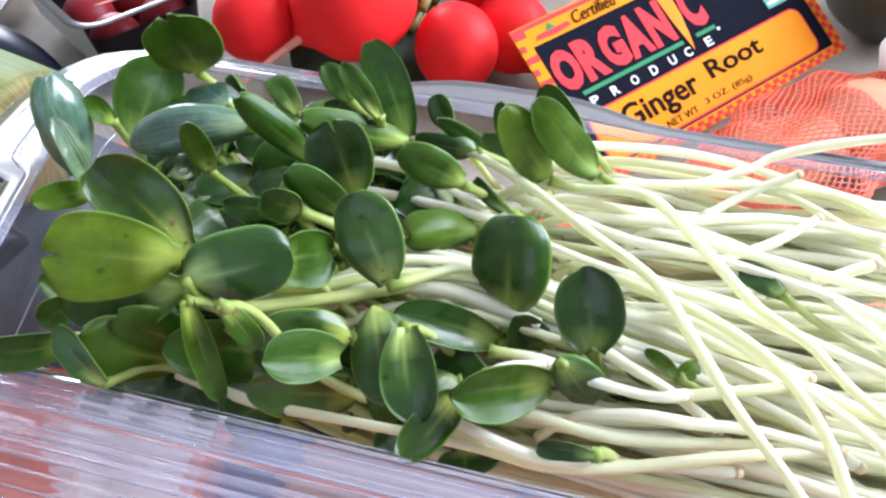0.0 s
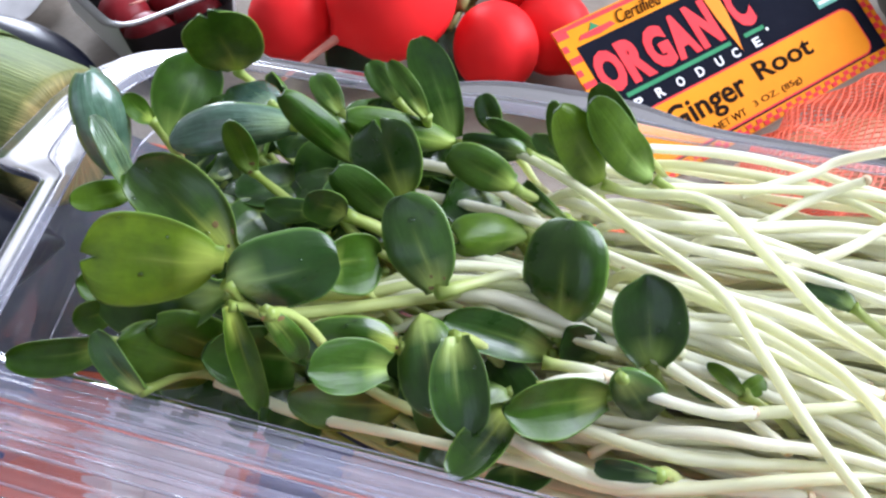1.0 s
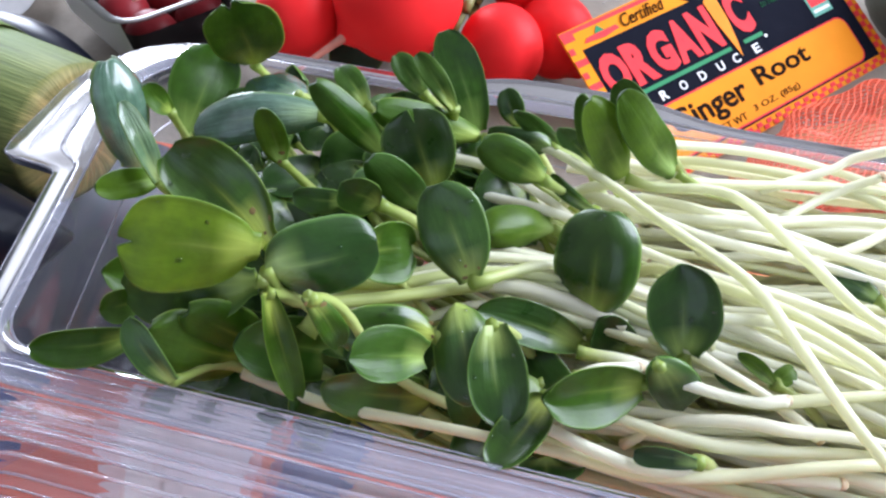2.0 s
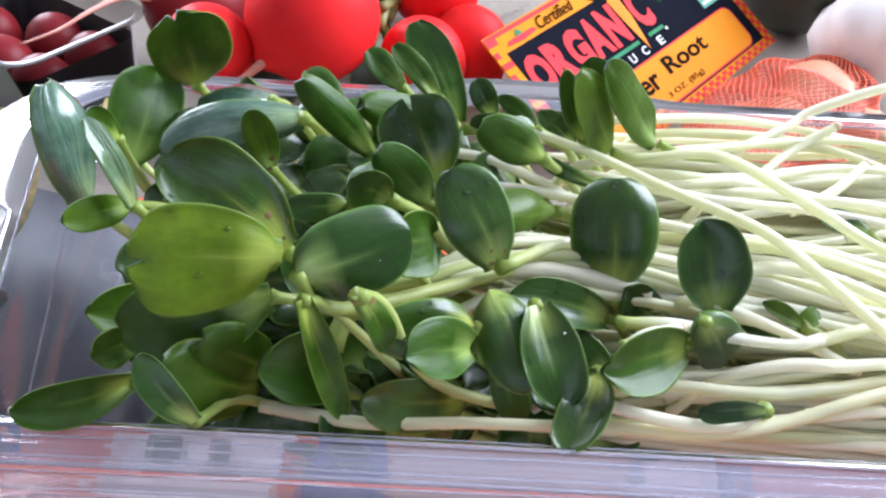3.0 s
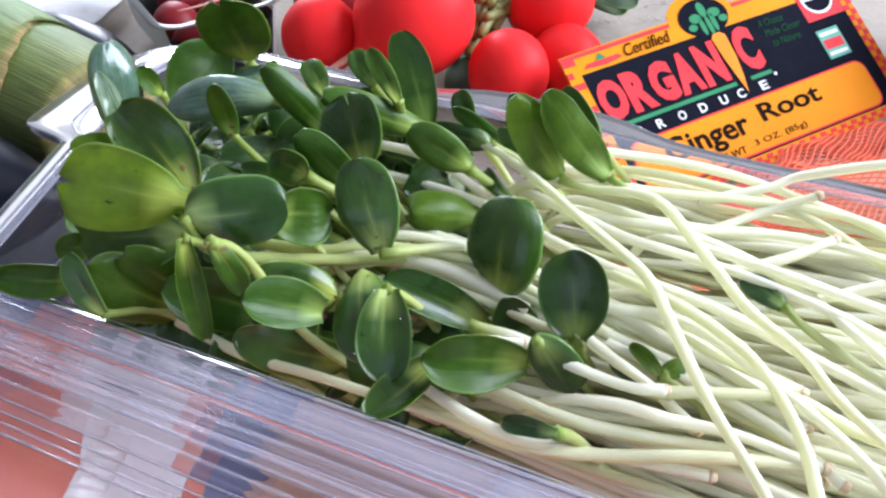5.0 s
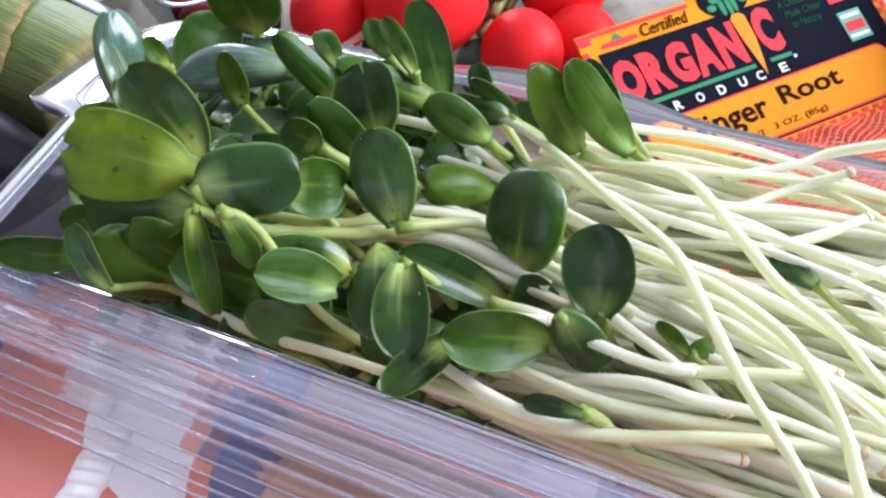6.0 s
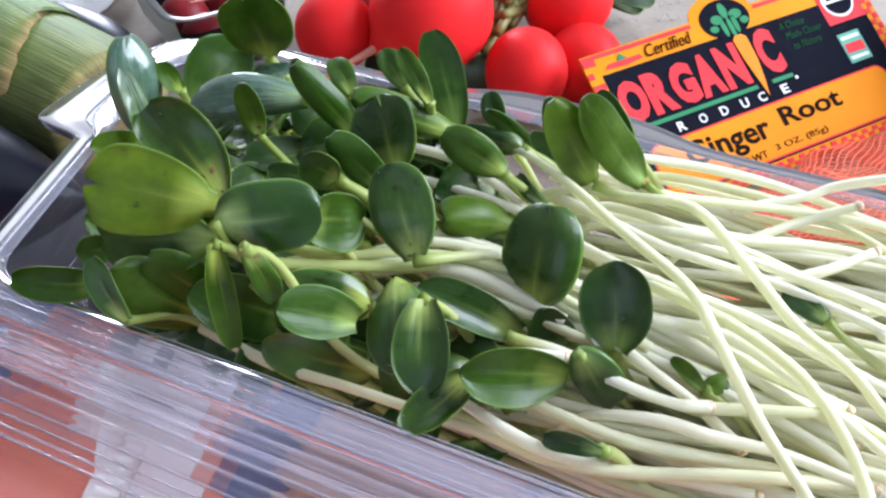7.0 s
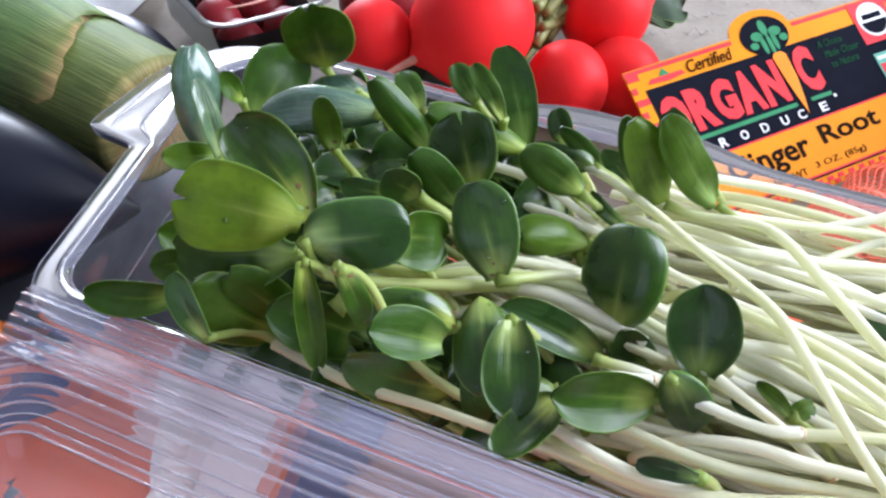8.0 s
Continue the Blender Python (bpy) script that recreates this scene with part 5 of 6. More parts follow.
leaf(sp, (-0.0143, 0.1034, 0.0624), (-0.0191, 0.1108, 0.0745), (-0.22, -0.87, 0.44), 0.0136, "upper", cup=0.1, notch=0.2, drops=4)
leaf(sp, (-0.0166, 0.1018, 0.0582), (-0.0251, 0.0986, 0.0721), (0.23, -0.97, -0.09), 0.0075, "under", cup=-0.1)
stem(sp, [(-0.0143, 0.1034, 0.0624), (-0.0091, 0.1045, 0.0531), (0.0019, 0.1055, 0.0391), (0.0355, 0.0993, 0.0325), (0.0692, 0.0911, 0.0296), (0.0980, 0.0836, 0.0296)], 0.00118, 0.42)
sp = sprout("green sunflower sprout with thick oval seed leaves")
leaf(sp, (0.0043, 0.0694, 0.0477), (-0.0049, 0.0582, 0.0456), (-0.04, -0.15, 0.99), 0.0075, "upper", cup=0.15, neck=False, drops=4)
leaf(sp, (0.0206, 0.0724, 0.0474), (0.0034, 0.0661, 0.0527), (0.43, -0.73, 0.53), 0.0100, "under", cup=0.25)
stem(sp, [(0.0043, 0.0694, 0.0477), (0.0083, 0.0724, 0.0417), (0.0193, 0.0734, 0.0277), (0.0457, 0.0627, 0.0280), (0.0722, 0.0538, 0.0281), (0.0949, 0.0481, 0.0281)], 0.00118, 0.42)
stem(sp, [(0.0206, 0.0724, 0.0474), (0.0282, 0.0767, 0.0403), (0.0392, 0.0777, 0.0263)], 0.0010, 0.12)
sp = sprout("green sunflower sprout with thick oval seed leaves")
leaf(sp, (-0.0048, 0.0770, 0.0569), (-0.0027, 0.0640, 0.0479), (0.04, -0.56, 0.82), 0.0097, "upper", cup=0.1, drops=4)
leaf(sp, (0.0122, 0.0833, 0.0437), (-0.0063, 0.0822, 0.0542), (0.43, -0.57, 0.70), 0.0079, "upper", cup=0.2)
stem(sp, [(-0.0048, 0.0770, 0.0569), (-0.0008, 0.0800, 0.0509), (0.0102, 0.0810, 0.0369), (0.0438, 0.0695, 0.0341), (0.0774, 0.0569, 0.0328), (0.1063, 0.0489, 0.0328)], 0.00118, 0.42)
stem(sp, [(0.0122, 0.0833, 0.0437), (0.0197, 0.0865, 0.0358), (0.0307, 0.0875, 0.0218)], 0.0010, 0.12)
sp = sprout("green sunflower sprout with thick oval seed leaves")
leaf(sp, (-0.0138, 0.0770, 0.0533), (-0.0291, 0.0746, 0.0574), (0.27, -0.80, 0.54), 0.0092, "upper", cup=-0.06, neck=False, drops=3, spots=2)
leaf(sp, (-0.0155, 0.0732, 0.0534), (-0.0264, 0.0670, 0.0613), (0.68, -0.46, 0.57), 0.0089, "under", cup=0.22)
stem(sp, [(-0.0138, 0.0770, 0.0533), (-0.0059, 0.0806, 0.0462), (0.0051, 0.0816, 0.0322), (0.0399, 0.0707, 0.0246), (0.0748, 0.0588, 0.0213), (0.1047, 0.0510, 0.0213)], 0.00118, 0.42)
sp = sprout("green sunflower sprout with thick oval seed leaves")
leaf(sp, (-0.0138, 0.0777, 0.0344), (-0.0316, 0.0707, 0.0472), (0.60, -0.64, 0.49), 0.0091, "upper", cup=0.08, neck=False)
leaf(sp, (-0.0108, 0.0746, 0.0474), (-0.0080, 0.0684, 0.0387), (-0.26, -0.82, 0.50), 0.0057, "under")
stem(sp, [(-0.0138, 0.0777, 0.0344), (-0.0067, 0.0819, 0.0261), (0.0043, 0.0829, 0.0160), (0.0367, 0.0651, 0.0281), (0.0690, 0.0502, 0.0333), (0.0968, 0.0426, 0.0333)], 0.00118, 0.42)
stem(sp, [(-0.0108, 0.0746, 0.0474), (-0.0068, 0.0776, 0.0414), (0.0042, 0.0786, 0.0274)], 0.0010, 0.12)
sp = sprout("green sunflower sprout with thick oval seed leaves")
leaf(sp, (-0.0454, 0.0831, 0.0423), (-0.0532, 0.0770, 0.0576), (0.64, -0.77, 0.02), 0.0091, "under", cup=-0.08, neck=False)
leaf(sp, (-0.0527, 0.0999, 0.0460), (-0.0698, 0.0862, 0.0570), (0.70, -0.67, 0.24), 0.0099, "under", cup=0.16)
stem(sp, [(-0.0454, 0.0831, 0.0423), (-0.0396, 0.0875, 0.0330), (-0.0286, 0.0885, 0.0190), (0.0117, 0.0769, 0.0221), (0.0521, 0.0692, 0.0235), (0.0867, 0.0589, 0.0235)], 0.00118, 0.42)
stem(sp, [(-0.0527, 0.0999, 0.0460), (-0.0459, 0.1052, 0.0382), (-0.0349, 0.1062, 0.0242)], 0.0010, 0.12)
sp = sprout("green sunflower sprout with thick oval seed leaves")
leaf(sp, (-0.0293, 0.0844, 0.0372), (-0.0459, 0.0757, 0.0529), (0.63, -0.72, 0.27), 0.0120, "under", cup=0.05, neck=False)
leaf(sp, (-0.0392, 0.0757, 0.0656), (-0.0355, 0.0673, 0.0493), (0.45, -0.75, 0.49), 0.0047, "under", cup=0.2)
stem(sp, [(-0.0293, 0.0844, 0.0372), (-0.0226, 0.0888, 0.0286), (-0.0116, 0.0898, 0.0160), (0.0262, 0.0780, 0.0209), (0.0640, 0.0726, 0.0230), (0.0963, 0.0620, 0.0230)], 0.00118, 0.42)
stem(sp, [(-0.0392, 0.0757, 0.0656), (-0.0352, 0.0787, 0.0596), (-0.0242, 0.0797, 0.0400)], 0.0010, 0.12)
sp = sprout("green sunflower sprout with thick oval seed leaves")
leaf(sp, (-0.0666, 0.0824, 0.0457), (-0.0808, 0.0752, 0.0509), (0.53, -0.73, 0.43), 0.0067, "under", cup=0.3)
leaf(sp, (-0.0559, 0.0697, 0.0503), (-0.0617, 0.0743, 0.0601), (0.10, -0.87, 0.47), 0.0049, "upper")
stem(sp, [(-0.0666, 0.0824, 0.0457), (-0.0592, 0.0871, 0.0385), (-0.0482, 0.0881, 0.0245), (0.0030, 0.0719, 0.0278), (0.0542, 0.0540, 0.0292), (0.0980, 0.0422, 0.0292)], 0.00118, 0.42)
stem(sp, [(-0.0559, 0.0697, 0.0503), (-0.0500, 0.0793, 0.0411), (-0.0390, 0.0803, 0.0271)], 0.0010, 0.12)
sp = sprout("green sunflower sprout with thick oval seed leaves")
leaf(sp, (-0.0471, 0.0820, 0.0383), (-0.0586, 0.0734, 0.0573), (0.80, -0.56, 0.22), 0.0125, "under", cup=-0.05, notch=0.05)
leaf(sp, (-0.0647, 0.0851, 0.0524), (-0.0699, 0.0807, 0.0540), (0.66, -0.61, 0.44), 0.0057, "under", cup=0.2)
stem(sp, [(-0.0471, 0.0820, 0.0383), (-0.0412, 0.0865, 0.0292), (-0.0302, 0.0875, 0.0160), (0.0110, 0.0768, 0.0234), (0.0522, 0.0674, 0.0266), (0.0876, 0.0564, 0.0266)], 0.00118, 0.42)
stem(sp, [(-0.0647, 0.0851, 0.0524), (-0.0578, 0.0906, 0.0455), (-0.0468, 0.0916, 0.0315)], 0.0010, 0.12)
sp = sprout("green sunflower sprout with thick oval seed leaves")
leaf(sp, (-0.0711, 0.1375, 0.0472), (-0.0632, 0.1515, 0.0602), (0.57, -0.71, 0.42), 0.0152, "under", cup=0.12)
leaf(sp, (-0.0708, 0.1322, 0.0574), (-0.0736, 0.1308, 0.0648), (0.75, -0.63, 0.17), 0.0048, "under")
stem(sp, [(-0.0711, 0.1375, 0.0472), (-0.0686, 0.1378, 0.0386), (-0.0576, 0.1388, 0.0246), (-0.0071, 0.1254, 0.0205), (0.0433, 0.1145, 0.0187), (0.0865, 0.1039, 0.0187)], 0.00118, 0.42)
stem(sp, [(-0.0708, 0.1322, 0.0574), (-0.0697, 0.1350, 0.0470), (-0.0686, 0.1378, 0.0386)], 0.0011, 0.10)
sp = sprout("sunflower sprout with a dry brown seed husk on its leaf")
leaf(sp, (-0.0730, 0.1500, 0.0430), (-0.0765, 0.1580, 0.0510), (0.45, -0.75, 0.5), 0.0052, "pale", cup=0.3, mats=(HUSK, HUSK))
stem(sp, [(-0.0730, 0.1500, 0.0430), (-0.0690, 0.1470, 0.0370), (-0.0560, 0.1430, 0.0290), (-0.0200, 0.1330, 0.0240)], 0.0010, 0.25)
sp = sprout("sunflower sprout with one small leaf showing")
leaf(sp, (-0.0321, 0.0716, 0.0693), (-0.0283, 0.0708, 0.0584), (0.61, -0.75, 0.26), 0.0042, "under", cup=0.1, spots=2)
stem(sp, [(-0.0321, 0.0716, 0.0693), (-0.0281, 0.0746, 0.0633), (-0.0171, 0.0756, 0.0400), (0.0234, 0.0630, 0.0356), (0.0639, 0.0554, 0.0336), (0.0986, 0.0469, 0.0336)], 0.00118, 0.22)
sp = sprout("sunflower sprout with one small leaf showing")
leaf(sp, (-0.0658, 0.1084, 0.0595), (-0.0734, 0.0999, 0.0642), (0.78, -0.58, 0.22), 0.0056, "pale")
stem(sp, [(-0.0658, 0.1084, 0.0595), (-0.0593, 0.1141, 0.0520), (-0.0483, 0.1151, 0.0380), (0.0026, 0.0924, 0.0339), (0.0534, 0.0749, 0.0321), (0.0970, 0.0573, 0.0321)], 0.00118, 0.42)
sp = sprout("sunflower sprout with one small leaf showing")
leaf(sp, (-0.0241, 0.0971, 0.0644), (-0.0302, 0.0970, 0.0685), (0.18, -0.95, 0.25), 0.0074, "upper", neck=False)
stem(sp, [(-0.0241, 0.0971, 0.0644), (-0.0167, 0.1001, 0.0561), (-0.0057, 0.1011, 0.0400), (0.0301, 0.0896, 0.0267), (0.0660, 0.0778, 0.0209), (0.0968, 0.0668, 0.0209)], 0.00118, 0.42)
sp = sprout("sunflower sprout with one small leaf showing")
leaf(sp, (0.0056, 0.1081, 0.0611), (-0.0062, 0.1080, 0.0689), (0.16, -0.96, 0.23), 0.0078, "under", cup=-0.06)
stem(sp, [(0.0056, 0.1081, 0.0611), (0.0129, 0.1111, 0.0529), (0.0239, 0.1121, 0.0389), (0.0468, 0.1033, 0.0312), (0.0696, 0.0888, 0.0279), (0.0892, 0.0818, 0.0279)], 0.00118, 0.42)
sp = sprout("sunflower sprout with one small leaf showing")
leaf(sp, (0.0188, 0.1245, 0.0508), (0.0103, 0.1240, 0.0603), (0.17, -0.98, 0.09), 0.0048, "upper")
stem(sp, [(0.0188, 0.1245, 0.0508), (0.0255, 0.1277, 0.0418), (0.0365, 0.1287, 0.0278), (0.0580, 0.1133, 0.0237), (0.0795, 0.1033, 0.0219), (0.0979, 0.0927, 0.0219)], 0.00118, 0.42)
sp = sprout("sunflower sprout with one small leaf showing")
leaf(sp, (0.0029, 0.1314, 0.0560), (-0.0003, 0.1354, 0.0621), (-0.22, -0.87, 0.45), 0.0055, "upper")
stem(sp, [(0.0029, 0.1314, 0.0560), (0.0086, 0.1324, 0.0469), (0.0196, 0.1334, 0.0329), (0.0500, 0.1246, 0.0301), (0.0804, 0.1145, 0.0289), (0.1065, 0.1074, 0.0289)], 0.00118, 0.42)
sp = sprout("sunflower sprout with one small leaf showing")
leaf(sp, (-0.0304, 0.1049, 0.0580), (-0.0405, 0.1040, 0.0594), (0.13, -0.91, 0.40), 0.0050, "upper", neck=False)
stem(sp, [(-0.0304, 0.1049, 0.0580), (-0.0224, 0.1083, 0.0515), (-0.0114, 0.1093, 0.0375), (0.0258, 0.0954, 0.0288), (0.0631, 0.0843, 0.0250), (0.0950, 0.0759, 0.0250)], 0.00118, 0.42)
sp = sprout("sprout with a closed yellow-green bud")
leaf(sp, (0.0088, 0.1049, 0.0509), (-0.0041, 0.0979, 0.0569), (0.56, -0.76, 0.33), 0.0089, "pale", cup=-0.35)
stem(sp, [(0.0088, 0.1049, 0.0509), (0.0160, 0.1096, 0.0433), (0.0270, 0.1106, 0.0293), (0.0512, 0.1033, 0.0244), (0.0754, 0.0965, 0.0222), (0.0961, 0.0935, 0.0222)], 0.00118, 0.42)
sp = sprout("sunflower sprout with one small leaf showing")
leaf(sp, (0.0151, 0.1035, 0.0574), (0.0081, 0.1158, 0.0558), (-0.52, -0.18, 0.84), 0.0031, "under", cup=0.2)
stem(sp, [(0.0151, 0.1035, 0.0574), (0.0191, 0.1065, 0.0514), (0.0301, 0.1075, 0.0374), (0.0551, 0.0942, 0.0302), (0.0801, 0.0789, 0.0271), (0.1015, 0.0709, 0.0271)], 0.00118, 0.42)
sp = sprout("sunflower sprout with one small leaf showing")
leaf(sp, (0.0440, 0.0748, 0.0450), (0.0385, 0.0790, 0.0475), (-0.30, -0.60, 0.75), 0.0028, "pale", cup=0.35)
leaf(sp, (0.0440, 0.0750, 0.0450), (0.0478, 0.0770, 0.0462), (-0.10, -0.55, 0.80), 0.0034, "pale", cup=0.2, neck=False)
leaf(sp, (0.0420, 0.0760, 0.0420), (0.0360, 0.0800, 0.0430), (-0.1, -0.5, 0.85), 0.0060, "upper", cup=0.1)
stem(sp, [(0.0440, 0.0748, 0.0450), (0.0500, 0.0725, 0.0420), (0.0594, 0.0705, 0.0311), (0.0689, 0.0671, 0.0298), (0.0785, 0.0606, 0.0293), (0.0867, 0.0523, 0.0293)], 0.00118, 0.42)
sp = sprout("sunflower sprout with a dark leaf lying between stems")
leaf(sp, (0.0660, 0.0905, 0.0492), (0.0590, 0.0955, 0.0505), (-0.1, -0.5, 0.85), 0.0052, "upper", cup=0.1)
stem(sp, [(0.0660, 0.0905, 0.0492), (0.0720, 0.0870, 0.0460), (0.0850, 0.0800, 0.0420)], 0.0010, 0.2)
sp = sprout("sunflower sprout with one small leaf showing")
leaf(sp, (0.0263, 0.0579, 0.0484), (0.0175, 0.0604, 0.0462), (-0.35, -0.70, 0.62), 0.0034, "upper", cup=0.2)
stem(sp, [(0.0263, 0.0579, 0.0484), (0.0303, 0.0609, 0.0424), (0.0413, 0.0619, 0.0284), (0.0626, 0.0557, 0.0294), (0.0839, 0.0458, 0.0298), (0.1021, 0.0412, 0.0298)], 0.00118, 0.42)
# pale stems side by side through the middle of the heap
for ya, yb, z, x0, thick in ((0.1000, 0.0975, 0.0500, -0.020, 0.00122), (0.0965, 0.0960, 0.0512, -0.024, 0.00125), (0.0932, 0.0930, 0.0508, -0.030, 0.00120), (0.0905, 0.0898, 0.0500, -0.026, 0.00122), (0.0870, 0.0866, 0.0482, -0.018, 0.00118), (0.0985, 0.0945, 0.0460, -0.022, 0.00115), (0.0890, 0.0880, 0.0462, -0.024, 0.00118), (0.1030, 0.1005, 0.0478, -0.016, 0.00115), (0.0950, 0.0915, 0.0468, -0.030, 0.00110)):
    stem(sprout("pale sprout stem running through the middle of the heap"), [(x0, ya - 0.004, z - 0.004), (x0 + 0.012, ya - 0.001, z), (-0.004, ya, z + 0.0010), (0.009, yb, z - 0.0008), (0.026, yb - 0.005, z - 0.0030), (0.046, yb - 0.012, z - 0.0050), (0.068, yb - 0.021, z - 0.0070)], thick, 1)
# the thick green stalk beside them
stem(sprout("thick pale green sprout stalk with a leaf joint"), [(-0.0360, 0.0800, 0.0500), (-0.0320, 0.0845, 0.0528), (-0.0230, 0.0880, 0.0530), (-0.0100, 0.0900, 0.0520), (0.0030, 0.0905, 0.0500), (0.0200, 0.0850, 0.0470)], 0.00165, 0.30)
# stems that lie on top of the bundle
sp = sprout("long white sprout stem lying across the bundle")
stem(sp, [(0.0252, 0.1048, 0.0354), (0.0293, 0.1007, 0.0450), (0.0450, 0.0850, 0.0530), (0.0540, 0.0750, 0.0550), (0.0580, 0.0690, 0.0550), (0.0610, 0.0620, 0.0540), (0.0630, 0.0560, 0.0520), (0.0640, 0.0500, 0.0500), (0.0670, 0.0380, 0.0470), (0.0710, 0.0240, 0.0480)], 0.00120, 0)
sp = sprout("long white sprout stem lying across the bundle")
stem(sp, [(0.0204, 0.1264, 0.0474), (0.0262, 0.1274, 0.0540), (0.0420, 0.1300, 0.0520), (0.0560, 0.1290, 0.0510), (0.0680, 0.1260, 0.0500), (0.0800, 0.1210, 0.0490), (0.0980, 0.1150, 0.0470)], 0.00120, 0)
sp = sprout("long white sprout stem lying across the bundle")
stem(sp, [(0.0101, 0.1162, 0.0438), (0.0160, 0.1167, 0.0513), (0.0320, 0.1180, 0.0520), (0.0500, 0.1190, 0.0510), (0.0680, 0.1200, 0.0500), (0.0850, 0.1180, 0.0490), (0.0960, 0.1100, 0.0480)], 0.00120, 0)
sp = sprout("long white sprout stem lying across the bundle")
stem(sp, [(0.0540, 0.1210, 0.0480), (0.0680, 0.1240, 0.0510), (0.0740, 0.1260, 0.0530), (0.0840, 0.1240, 0.0580), (0.0920, 0.1190, 0.0640)], 0.00120, 0)
sp = sprout("long white sprout stem lying across the bundle")
stem(sp, [(0.0201, 0.1120, 0.0400), (0.0260, 0.1114, 0.0480), (0.0490, 0.1090, 0.0500), (0.0670, 0.1110, 0.0490), (0.0800, 0.1090, 0.0490), (0.0950, 0.1050, 0.0480)], 0.00120, 0)
sp = sprout("long white sprout stem lying across the bundle")
stem(sp, [(0.0118, 0.1197, 0.0420), (0.0167, 0.1163, 0.0500), (0.0360, 0.1030, 0.0520), (0.0480, 0.1000, 0.0510), (0.0590, 0.0960, 0.0510), (0.0730, 0.0900, 0.0500), (0.0840, 0.0850, 0.0480), (0.0880, 0.0810, 0.0470)], 0.00120, 0)
sp = sprout("long white sprout stem lying across the bundle")
stem(sp, [(-0.0242, 0.1209, 0.0413), (-0.0187, 0.1186, 0.0497), (-0.0010, 0.1110, 0.0530), (0.0120, 0.1070, 0.0520), (0.0230, 0.1020, 0.0500), (0.0360, 0.0960, 0.0490), (0.0530, 0.0900, 0.0480), (0.0680, 0.0830, 0.0460), (0.0870, 0.0730, 0.0440)], 0.00120, 0)
sp = sprout("long white sprout stem lying across the bundle")
stem(sp, [(-0.0480, 0.0785, 0.0400), (-0.0400, 0.0755, 0.0395), (-0.0310, 0.0722, 0.0395), (-0.0170, 0.0680, 0.0420), (-0.0050, 0.0660, 0.0410), (0.0080, 0.0630, 0.0410), (0.0200, 0.0590, 0.0420), (0.0330, 0.0590, 0.0420), (0.0510, 0.0600, 0.0440), (0.0700, 0.0620, 0.0420)], 0.00120, 0)
sp = sprout("long white sprout stem lying across the bundle")
stem(sp, [(0.0100, 0.0770, 0.0500), (0.0190, 0.0750, 0.0500), (0.0290, 0.0710, 0.0490), (0.0380, 0.0690, 0.0480), (0.0440, 0.0700, 0.0470)], 0.00120, 1)
sp = sprout("long white sprout stem lying across the bundle")
stem(sp, [(0.0090, 0.0720, 0.0500), (0.0140, 0.0730, 0.0510), (0.0200, 0.0740, 0.0500)], 0.00120, 1)
sp = sprout("long white sprout stem lying across the bundle")
stem(sp, [(0.0193, 0.0686, 0.0344), (0.0251, 0.0676, 0.0434), (0.0350, 0.0660, 0.0470), (0.0440, 0.0650, 0.0460), (0.0560, 0.0640, 0.0450), (0.0690, 0.0610, 0.0430)], 0.00120, 0)
sp = sprout("long white sprout stem lying across the bundle")
stem(sp, [(0.0068, 0.0728, 0.0340), (0.0123, 0.0705, 0.0420), (0.0280, 0.0640, 0.0440), (0.0420, 0.0630, 0.0430), (0.0560, 0.0630, 0.0420), (0.0700, 0.0610, 0.0400)], 0.00120, 0)
sp = sprout("long white sprout stem lying across the bundle")
stem(sp, [(0.0220, 0.0843, 0.0417), (0.0268, 0.0811, 0.0481), (0.0360, 0.0750, 0.0470), (0.0420, 0.0720, 0.0450), (0.0500, 0.0660, 0.0420)], 0.00120, 1)
sp = sprout("long white sprout stem lying across the bundle")
stem(sp, [(-0.0057, 0.0718, 0.0360), (-0.0005, 0.0689, 0.0434), (0.0120, 0.0620, 0.0440), (0.0200, 0.0590, 0.0440), (0.0330, 0.0600, 0.0410), (0.0520, 0.0590, 0.0400)], 0.00120, 0)
sp = sprout("long white sprout stem lying across the bundle")
stem(sp, [(0.0410, 0.0700, 0.0460), (0.0560, 0.0710, 0.0470), (0.0660, 0.0720, 0.0460), (0.0740, 0.0680, 0.0450), (0.0850, 0.0650, 0.0430)], 0.00120, 0)
sp = sprout("long white sprout stem lying across the bundle")
stem(sp, [(-0.0265, 0.1252, 0.0460), (-0.0208, 0.1233, 0.0540), (-0.0050, 0.1180, 0.0560), (0.0070, 0.1120, 0.0530), (0.0150, 0.1060, 0.0500), (0.0270, 0.1020, 0.0470)], 0.00120, 1)
sp = sprout("long white sprout stem lying across the bundle")
stem(sp, [(0.0560, 0.1130, 0.0470), (0.0680, 0.1190, 0.0490), (0.0770, 0.1200, 0.0530)], 0.00120, 0)
sp = sprout("long white sprout stem lying across the bundle")
stem(sp, [(0.0640, 0.0920, 0.0470), (0.0740, 0.0940, 0.0490), (0.0840, 0.0950, 0.0530)], 0.00120, 0)
sp = sprout("long white sprout stem lying across the bundle")
stem(sp, [(0.0580, 0.1020, 0.0460), (0.0690, 0.1050, 0.0480), (0.0790, 0.1100, 0.0500)], 0.00120, 0)
sp = sprout("long white sprout stem lying across the bundle")
stem(sp, [(0.0065, 0.0940, 0.0390), (0.0122, 0.0922, 0.0470), (0.0320, 0.0860, 0.0490), (0.0480, 0.0840, 0.0490), (0.0610, 0.0740, 0.0480), (0.0730, 0.0630, 0.0460), (0.0780, 0.0560, 0.0440)], 0.00120, 0)
sp = sprout("long white sprout stem lying across the bundle")
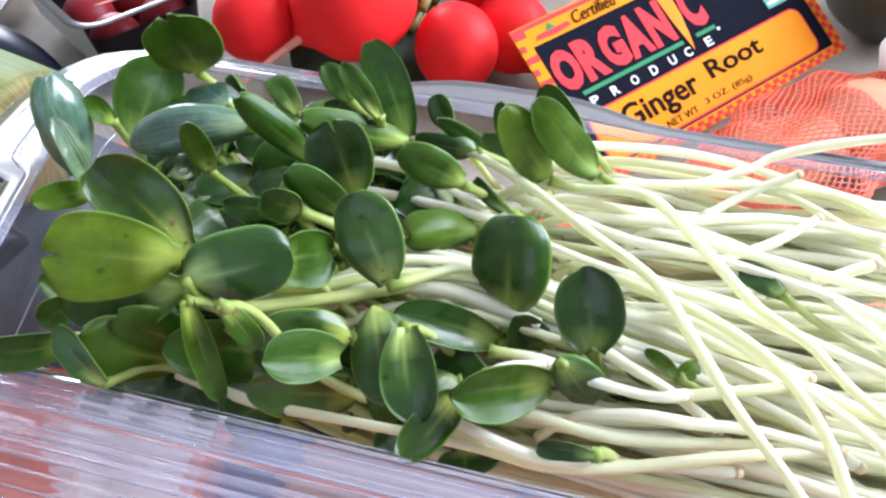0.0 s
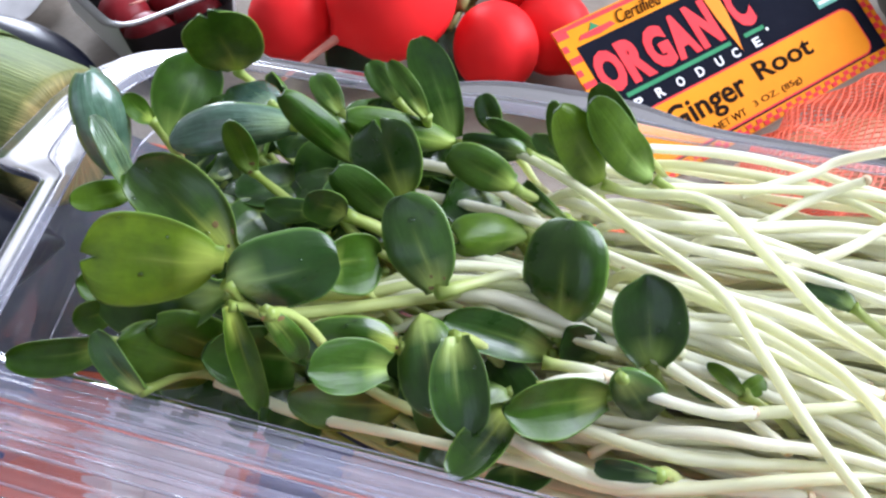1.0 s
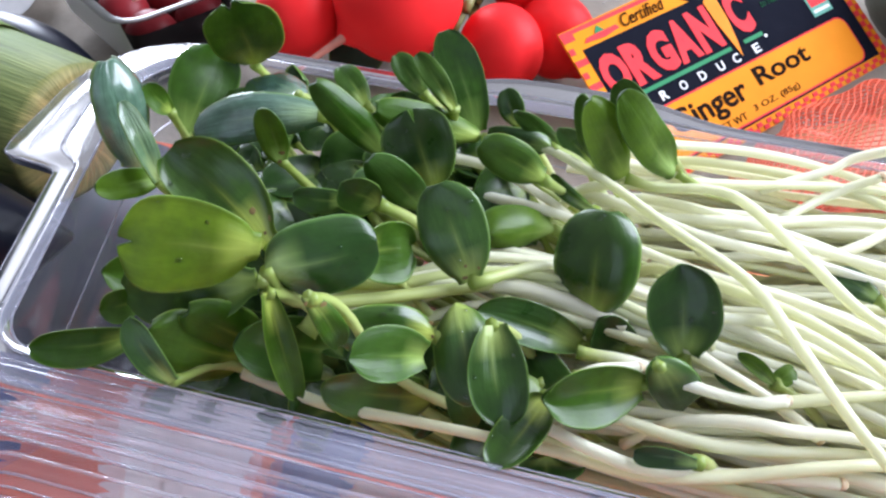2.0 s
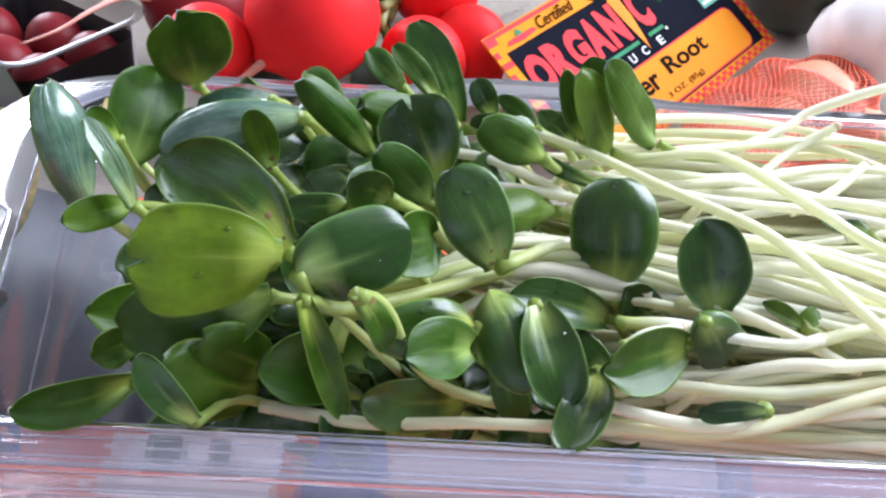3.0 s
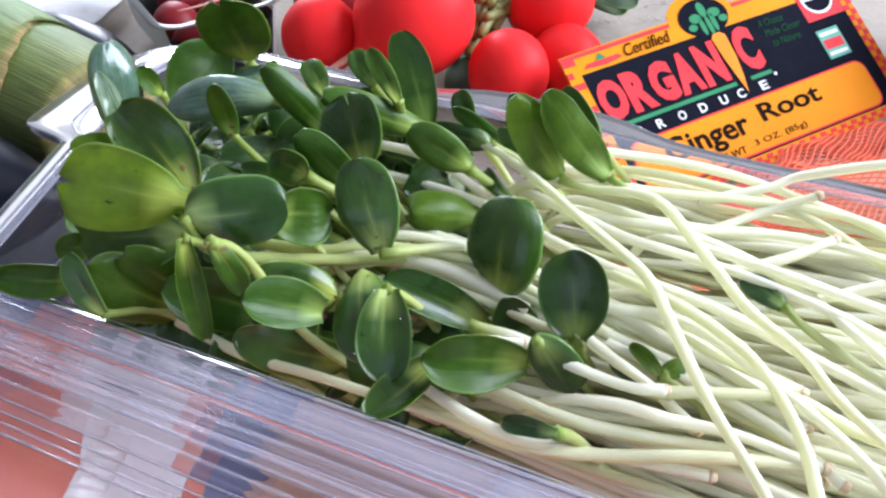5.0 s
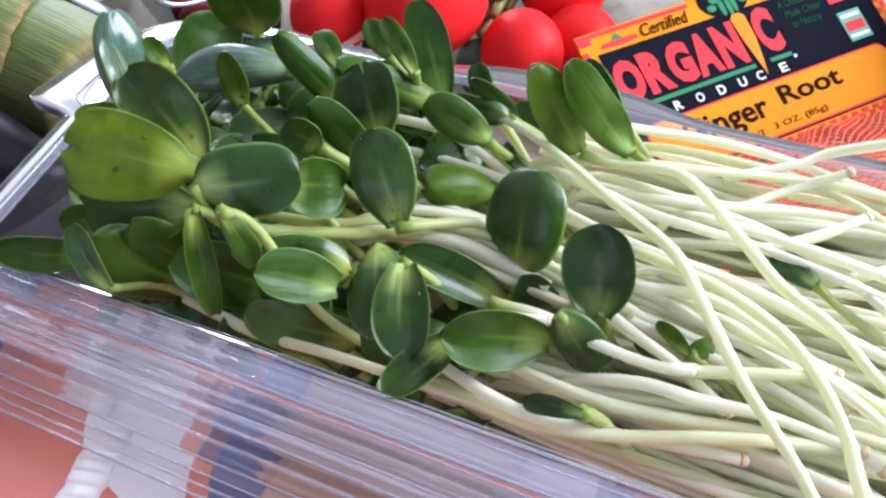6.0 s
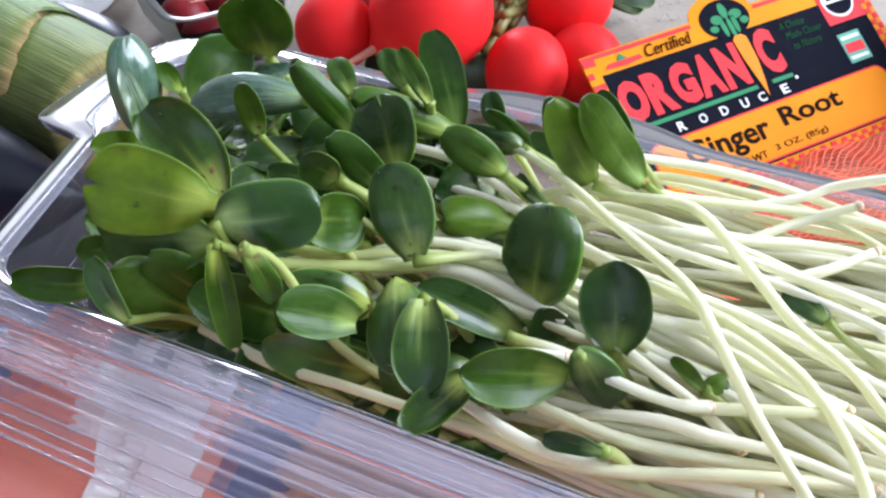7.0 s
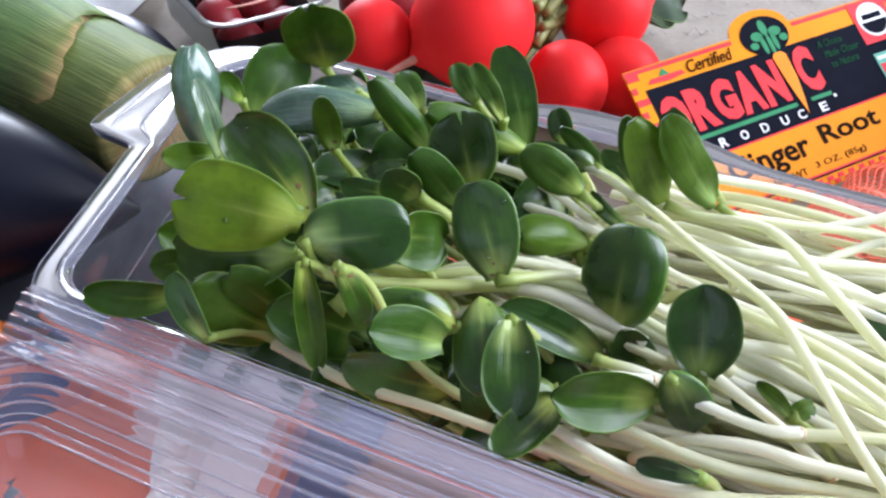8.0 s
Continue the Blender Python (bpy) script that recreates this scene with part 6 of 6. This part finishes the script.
stem(sp, [(0.0402, 0.1097, 0.0404), (0.0455, 0.1069, 0.0488), (0.0640, 0.0970, 0.0520), (0.0780, 0.0920, 0.0510), (0.0890, 0.0890, 0.0500)], 0.00120, 0)
sp = sprout("long white sprout stem lying across the bundle")
stem(sp, [(0.0230, 0.1203, 0.0400), (0.0284, 0.1177, 0.0480), (0.0550, 0.1050, 0.0500), (0.0690, 0.0950, 0.0500), (0.0770, 0.0860, 0.0490), (0.0860, 0.0760, 0.0470)], 0.00120, 0)
sp = sprout("long white sprout stem lying across the bundle")
stem(sp, [(-0.0052, 0.1036, 0.0374), (-0.0003, 0.1003, 0.0452), (0.0220, 0.0850, 0.0460), (0.0430, 0.0770, 0.0450), (0.0610, 0.0680, 0.0440), (0.0720, 0.0590, 0.0420)], 0.00120, 0)
sp = sprout("long white sprout stem lying across the bundle")
stem(sp, [(0.0323, 0.1313, 0.0405), (0.0381, 0.1299, 0.0482), (0.0630, 0.1240, 0.0490), (0.0790, 0.1160, 0.0480), (0.0940, 0.1010, 0.0460)], 0.00120, 0)


# ---- the rest of the bundle: stems below and between ----
rnd = random.Random(21)
low_verts, low_faces, low_uvs = [], [], []
for k in range(210):
    x0 = rnd.uniform(-0.012, 0.03)
    lane = (k * 0.618) % 1
    x1 = rnd.uniform(0.090, 0.122)
    lo0, hi0 = 0.0795 - 0.25 * (x0 + 0.083) + 0.010, 0.1755 - 0.262 * (x0 + 0.091) - 0.016
    lo1, hi1 = 0.0795 - 0.25 * (x1 + 0.083) + 0.010, 0.1755 - 0.262 * (x1 + 0.091) - 0.012
    y0 = lo0 + (hi0 - lo0) * lane
    y1 = lo1 + (hi1 - lo1) * min(1, max(0, lane + rnd.uniform(-0.22, 0.22)))
    deep = k >= 75
    z0, z1 = (rnd.uniform(0.008, 0.030), rnd.uniform(0.008, 0.036)) if deep else (rnd.uniform(0.024, 0.037), rnd.uniform(0.026, 0.045))
    pts = []
    for s in (0, 0.33, 0.66, 1.0):
        x = x0 + (x1 - x0) * s
        pts.append((x, y0 + (y1 - y0) * s + rnd.uniform(-0.003, 0.003), z0 + (z1 - z0) * s + rnd.uniform(-0.002, 0.003)))
    thick = rnd.uniform(0.00095, 0.00125)
    if not deep:
        stem(sprout("white sunflower sprout stem inside the bundle"), pts, thick, 0)
        continue
    me = tube("stem", pts, lambda s: thick * (1.0 + 0.10 * math.sin(9 * s + k)), [STEM], 7, 5, 0.92)
    first = len(low_verts)
    low_verts += [v.co.copy() for v in me.vertices]
    low_faces += [tuple(first + i for i in f.vertices) for f in me.polygons]
    low_uvs += [(0.6, 0.5)] * len(me.vertices)
    bpy.data.meshes.remove(me)
tagged(put("sprout_stems", mesh_of("sprout_stems", low_verts, low_faces, [STEM], low_uvs)), "mass of white sprout stems deep in the tray", "sprout stems", kind="stuff")
# stems lying along the far side of the tray
for k in range(26):
    x0, x1 = rnd.uniform(0.012, 0.034), rnd.uniform(0.088, 0.120)
    off0, off1 = rnd.uniform(0.008, 0.030), rnd.uniform(0.008, 0.026)
    z0, z1 = rnd.uniform(0.034, 0.047), rnd.uniform(0.030, 0.048)
    pts = []
    for s in (0, 0.3, 0.65, 1.0):
        x = x0 + (x1 - x0) * s
        pts.append((x, 0.1536 - 0.261 * x - off0 - (off1 - off0) * s + rnd.uniform(-0.0015, 0.0015), z0 + (z1 - z0) * s + rnd.uniform(-0.001, 0.002)))
    stem(sprout("white sunflower sprout stem along the tray side"), pts, rnd.uniform(0.00098, 0.00120), 0)
# more leaves packed under the top ones
for k in range(150):
    x = rnd.uniform(-0.064, 0.006)
    lane = rnd.uniform(0, 1)
    lo, hi = 0.0795 - 0.25 * (x + 0.083) + 0.009, 0.1755 - 0.262 * (x + 0.091) - 0.022
    if x > -0.022 and 0.22 < lane < 0.75:
        continue
    y = lo + (hi - lo) * lane
    top = 0.053 + 0.017 * min(1.0, lane * 2.2) - 0.10 * max(0.0, x + 0.015) - 0.25 * max(0.0, -0.058 - x)
    z = max(0.010, top - rnd.uniform(0.013, 0.030))
    sp = sprout("sunflower sprout packed in the heap of leaves")
    a = rnd.uniform(0, 6.28)
    base = Vector((x + 0.004, y, z))
    tip = base + Vector((-0.007 + 0.009 * math.cos(a), 0.009 * math.sin(a), rnd.uniform(-0.003, 0.005)))
    leaf(sp, base, tip, (rnd.uniform(-0.4, 0.4), -0.55, 0.75), rnd.uniform(0.0085, 0.0125), "upper", neck=k % 2 == 0, cup=rnd.uniform(-0.1, 0.15))
    stem(sp, [tuple(base), (x + 0.010, y - 0.001, max(0.008, z - 0.008)), (x + 0.030, y - 0.007, max(0.008, z - 0.016))], 0.0010, 0.10)
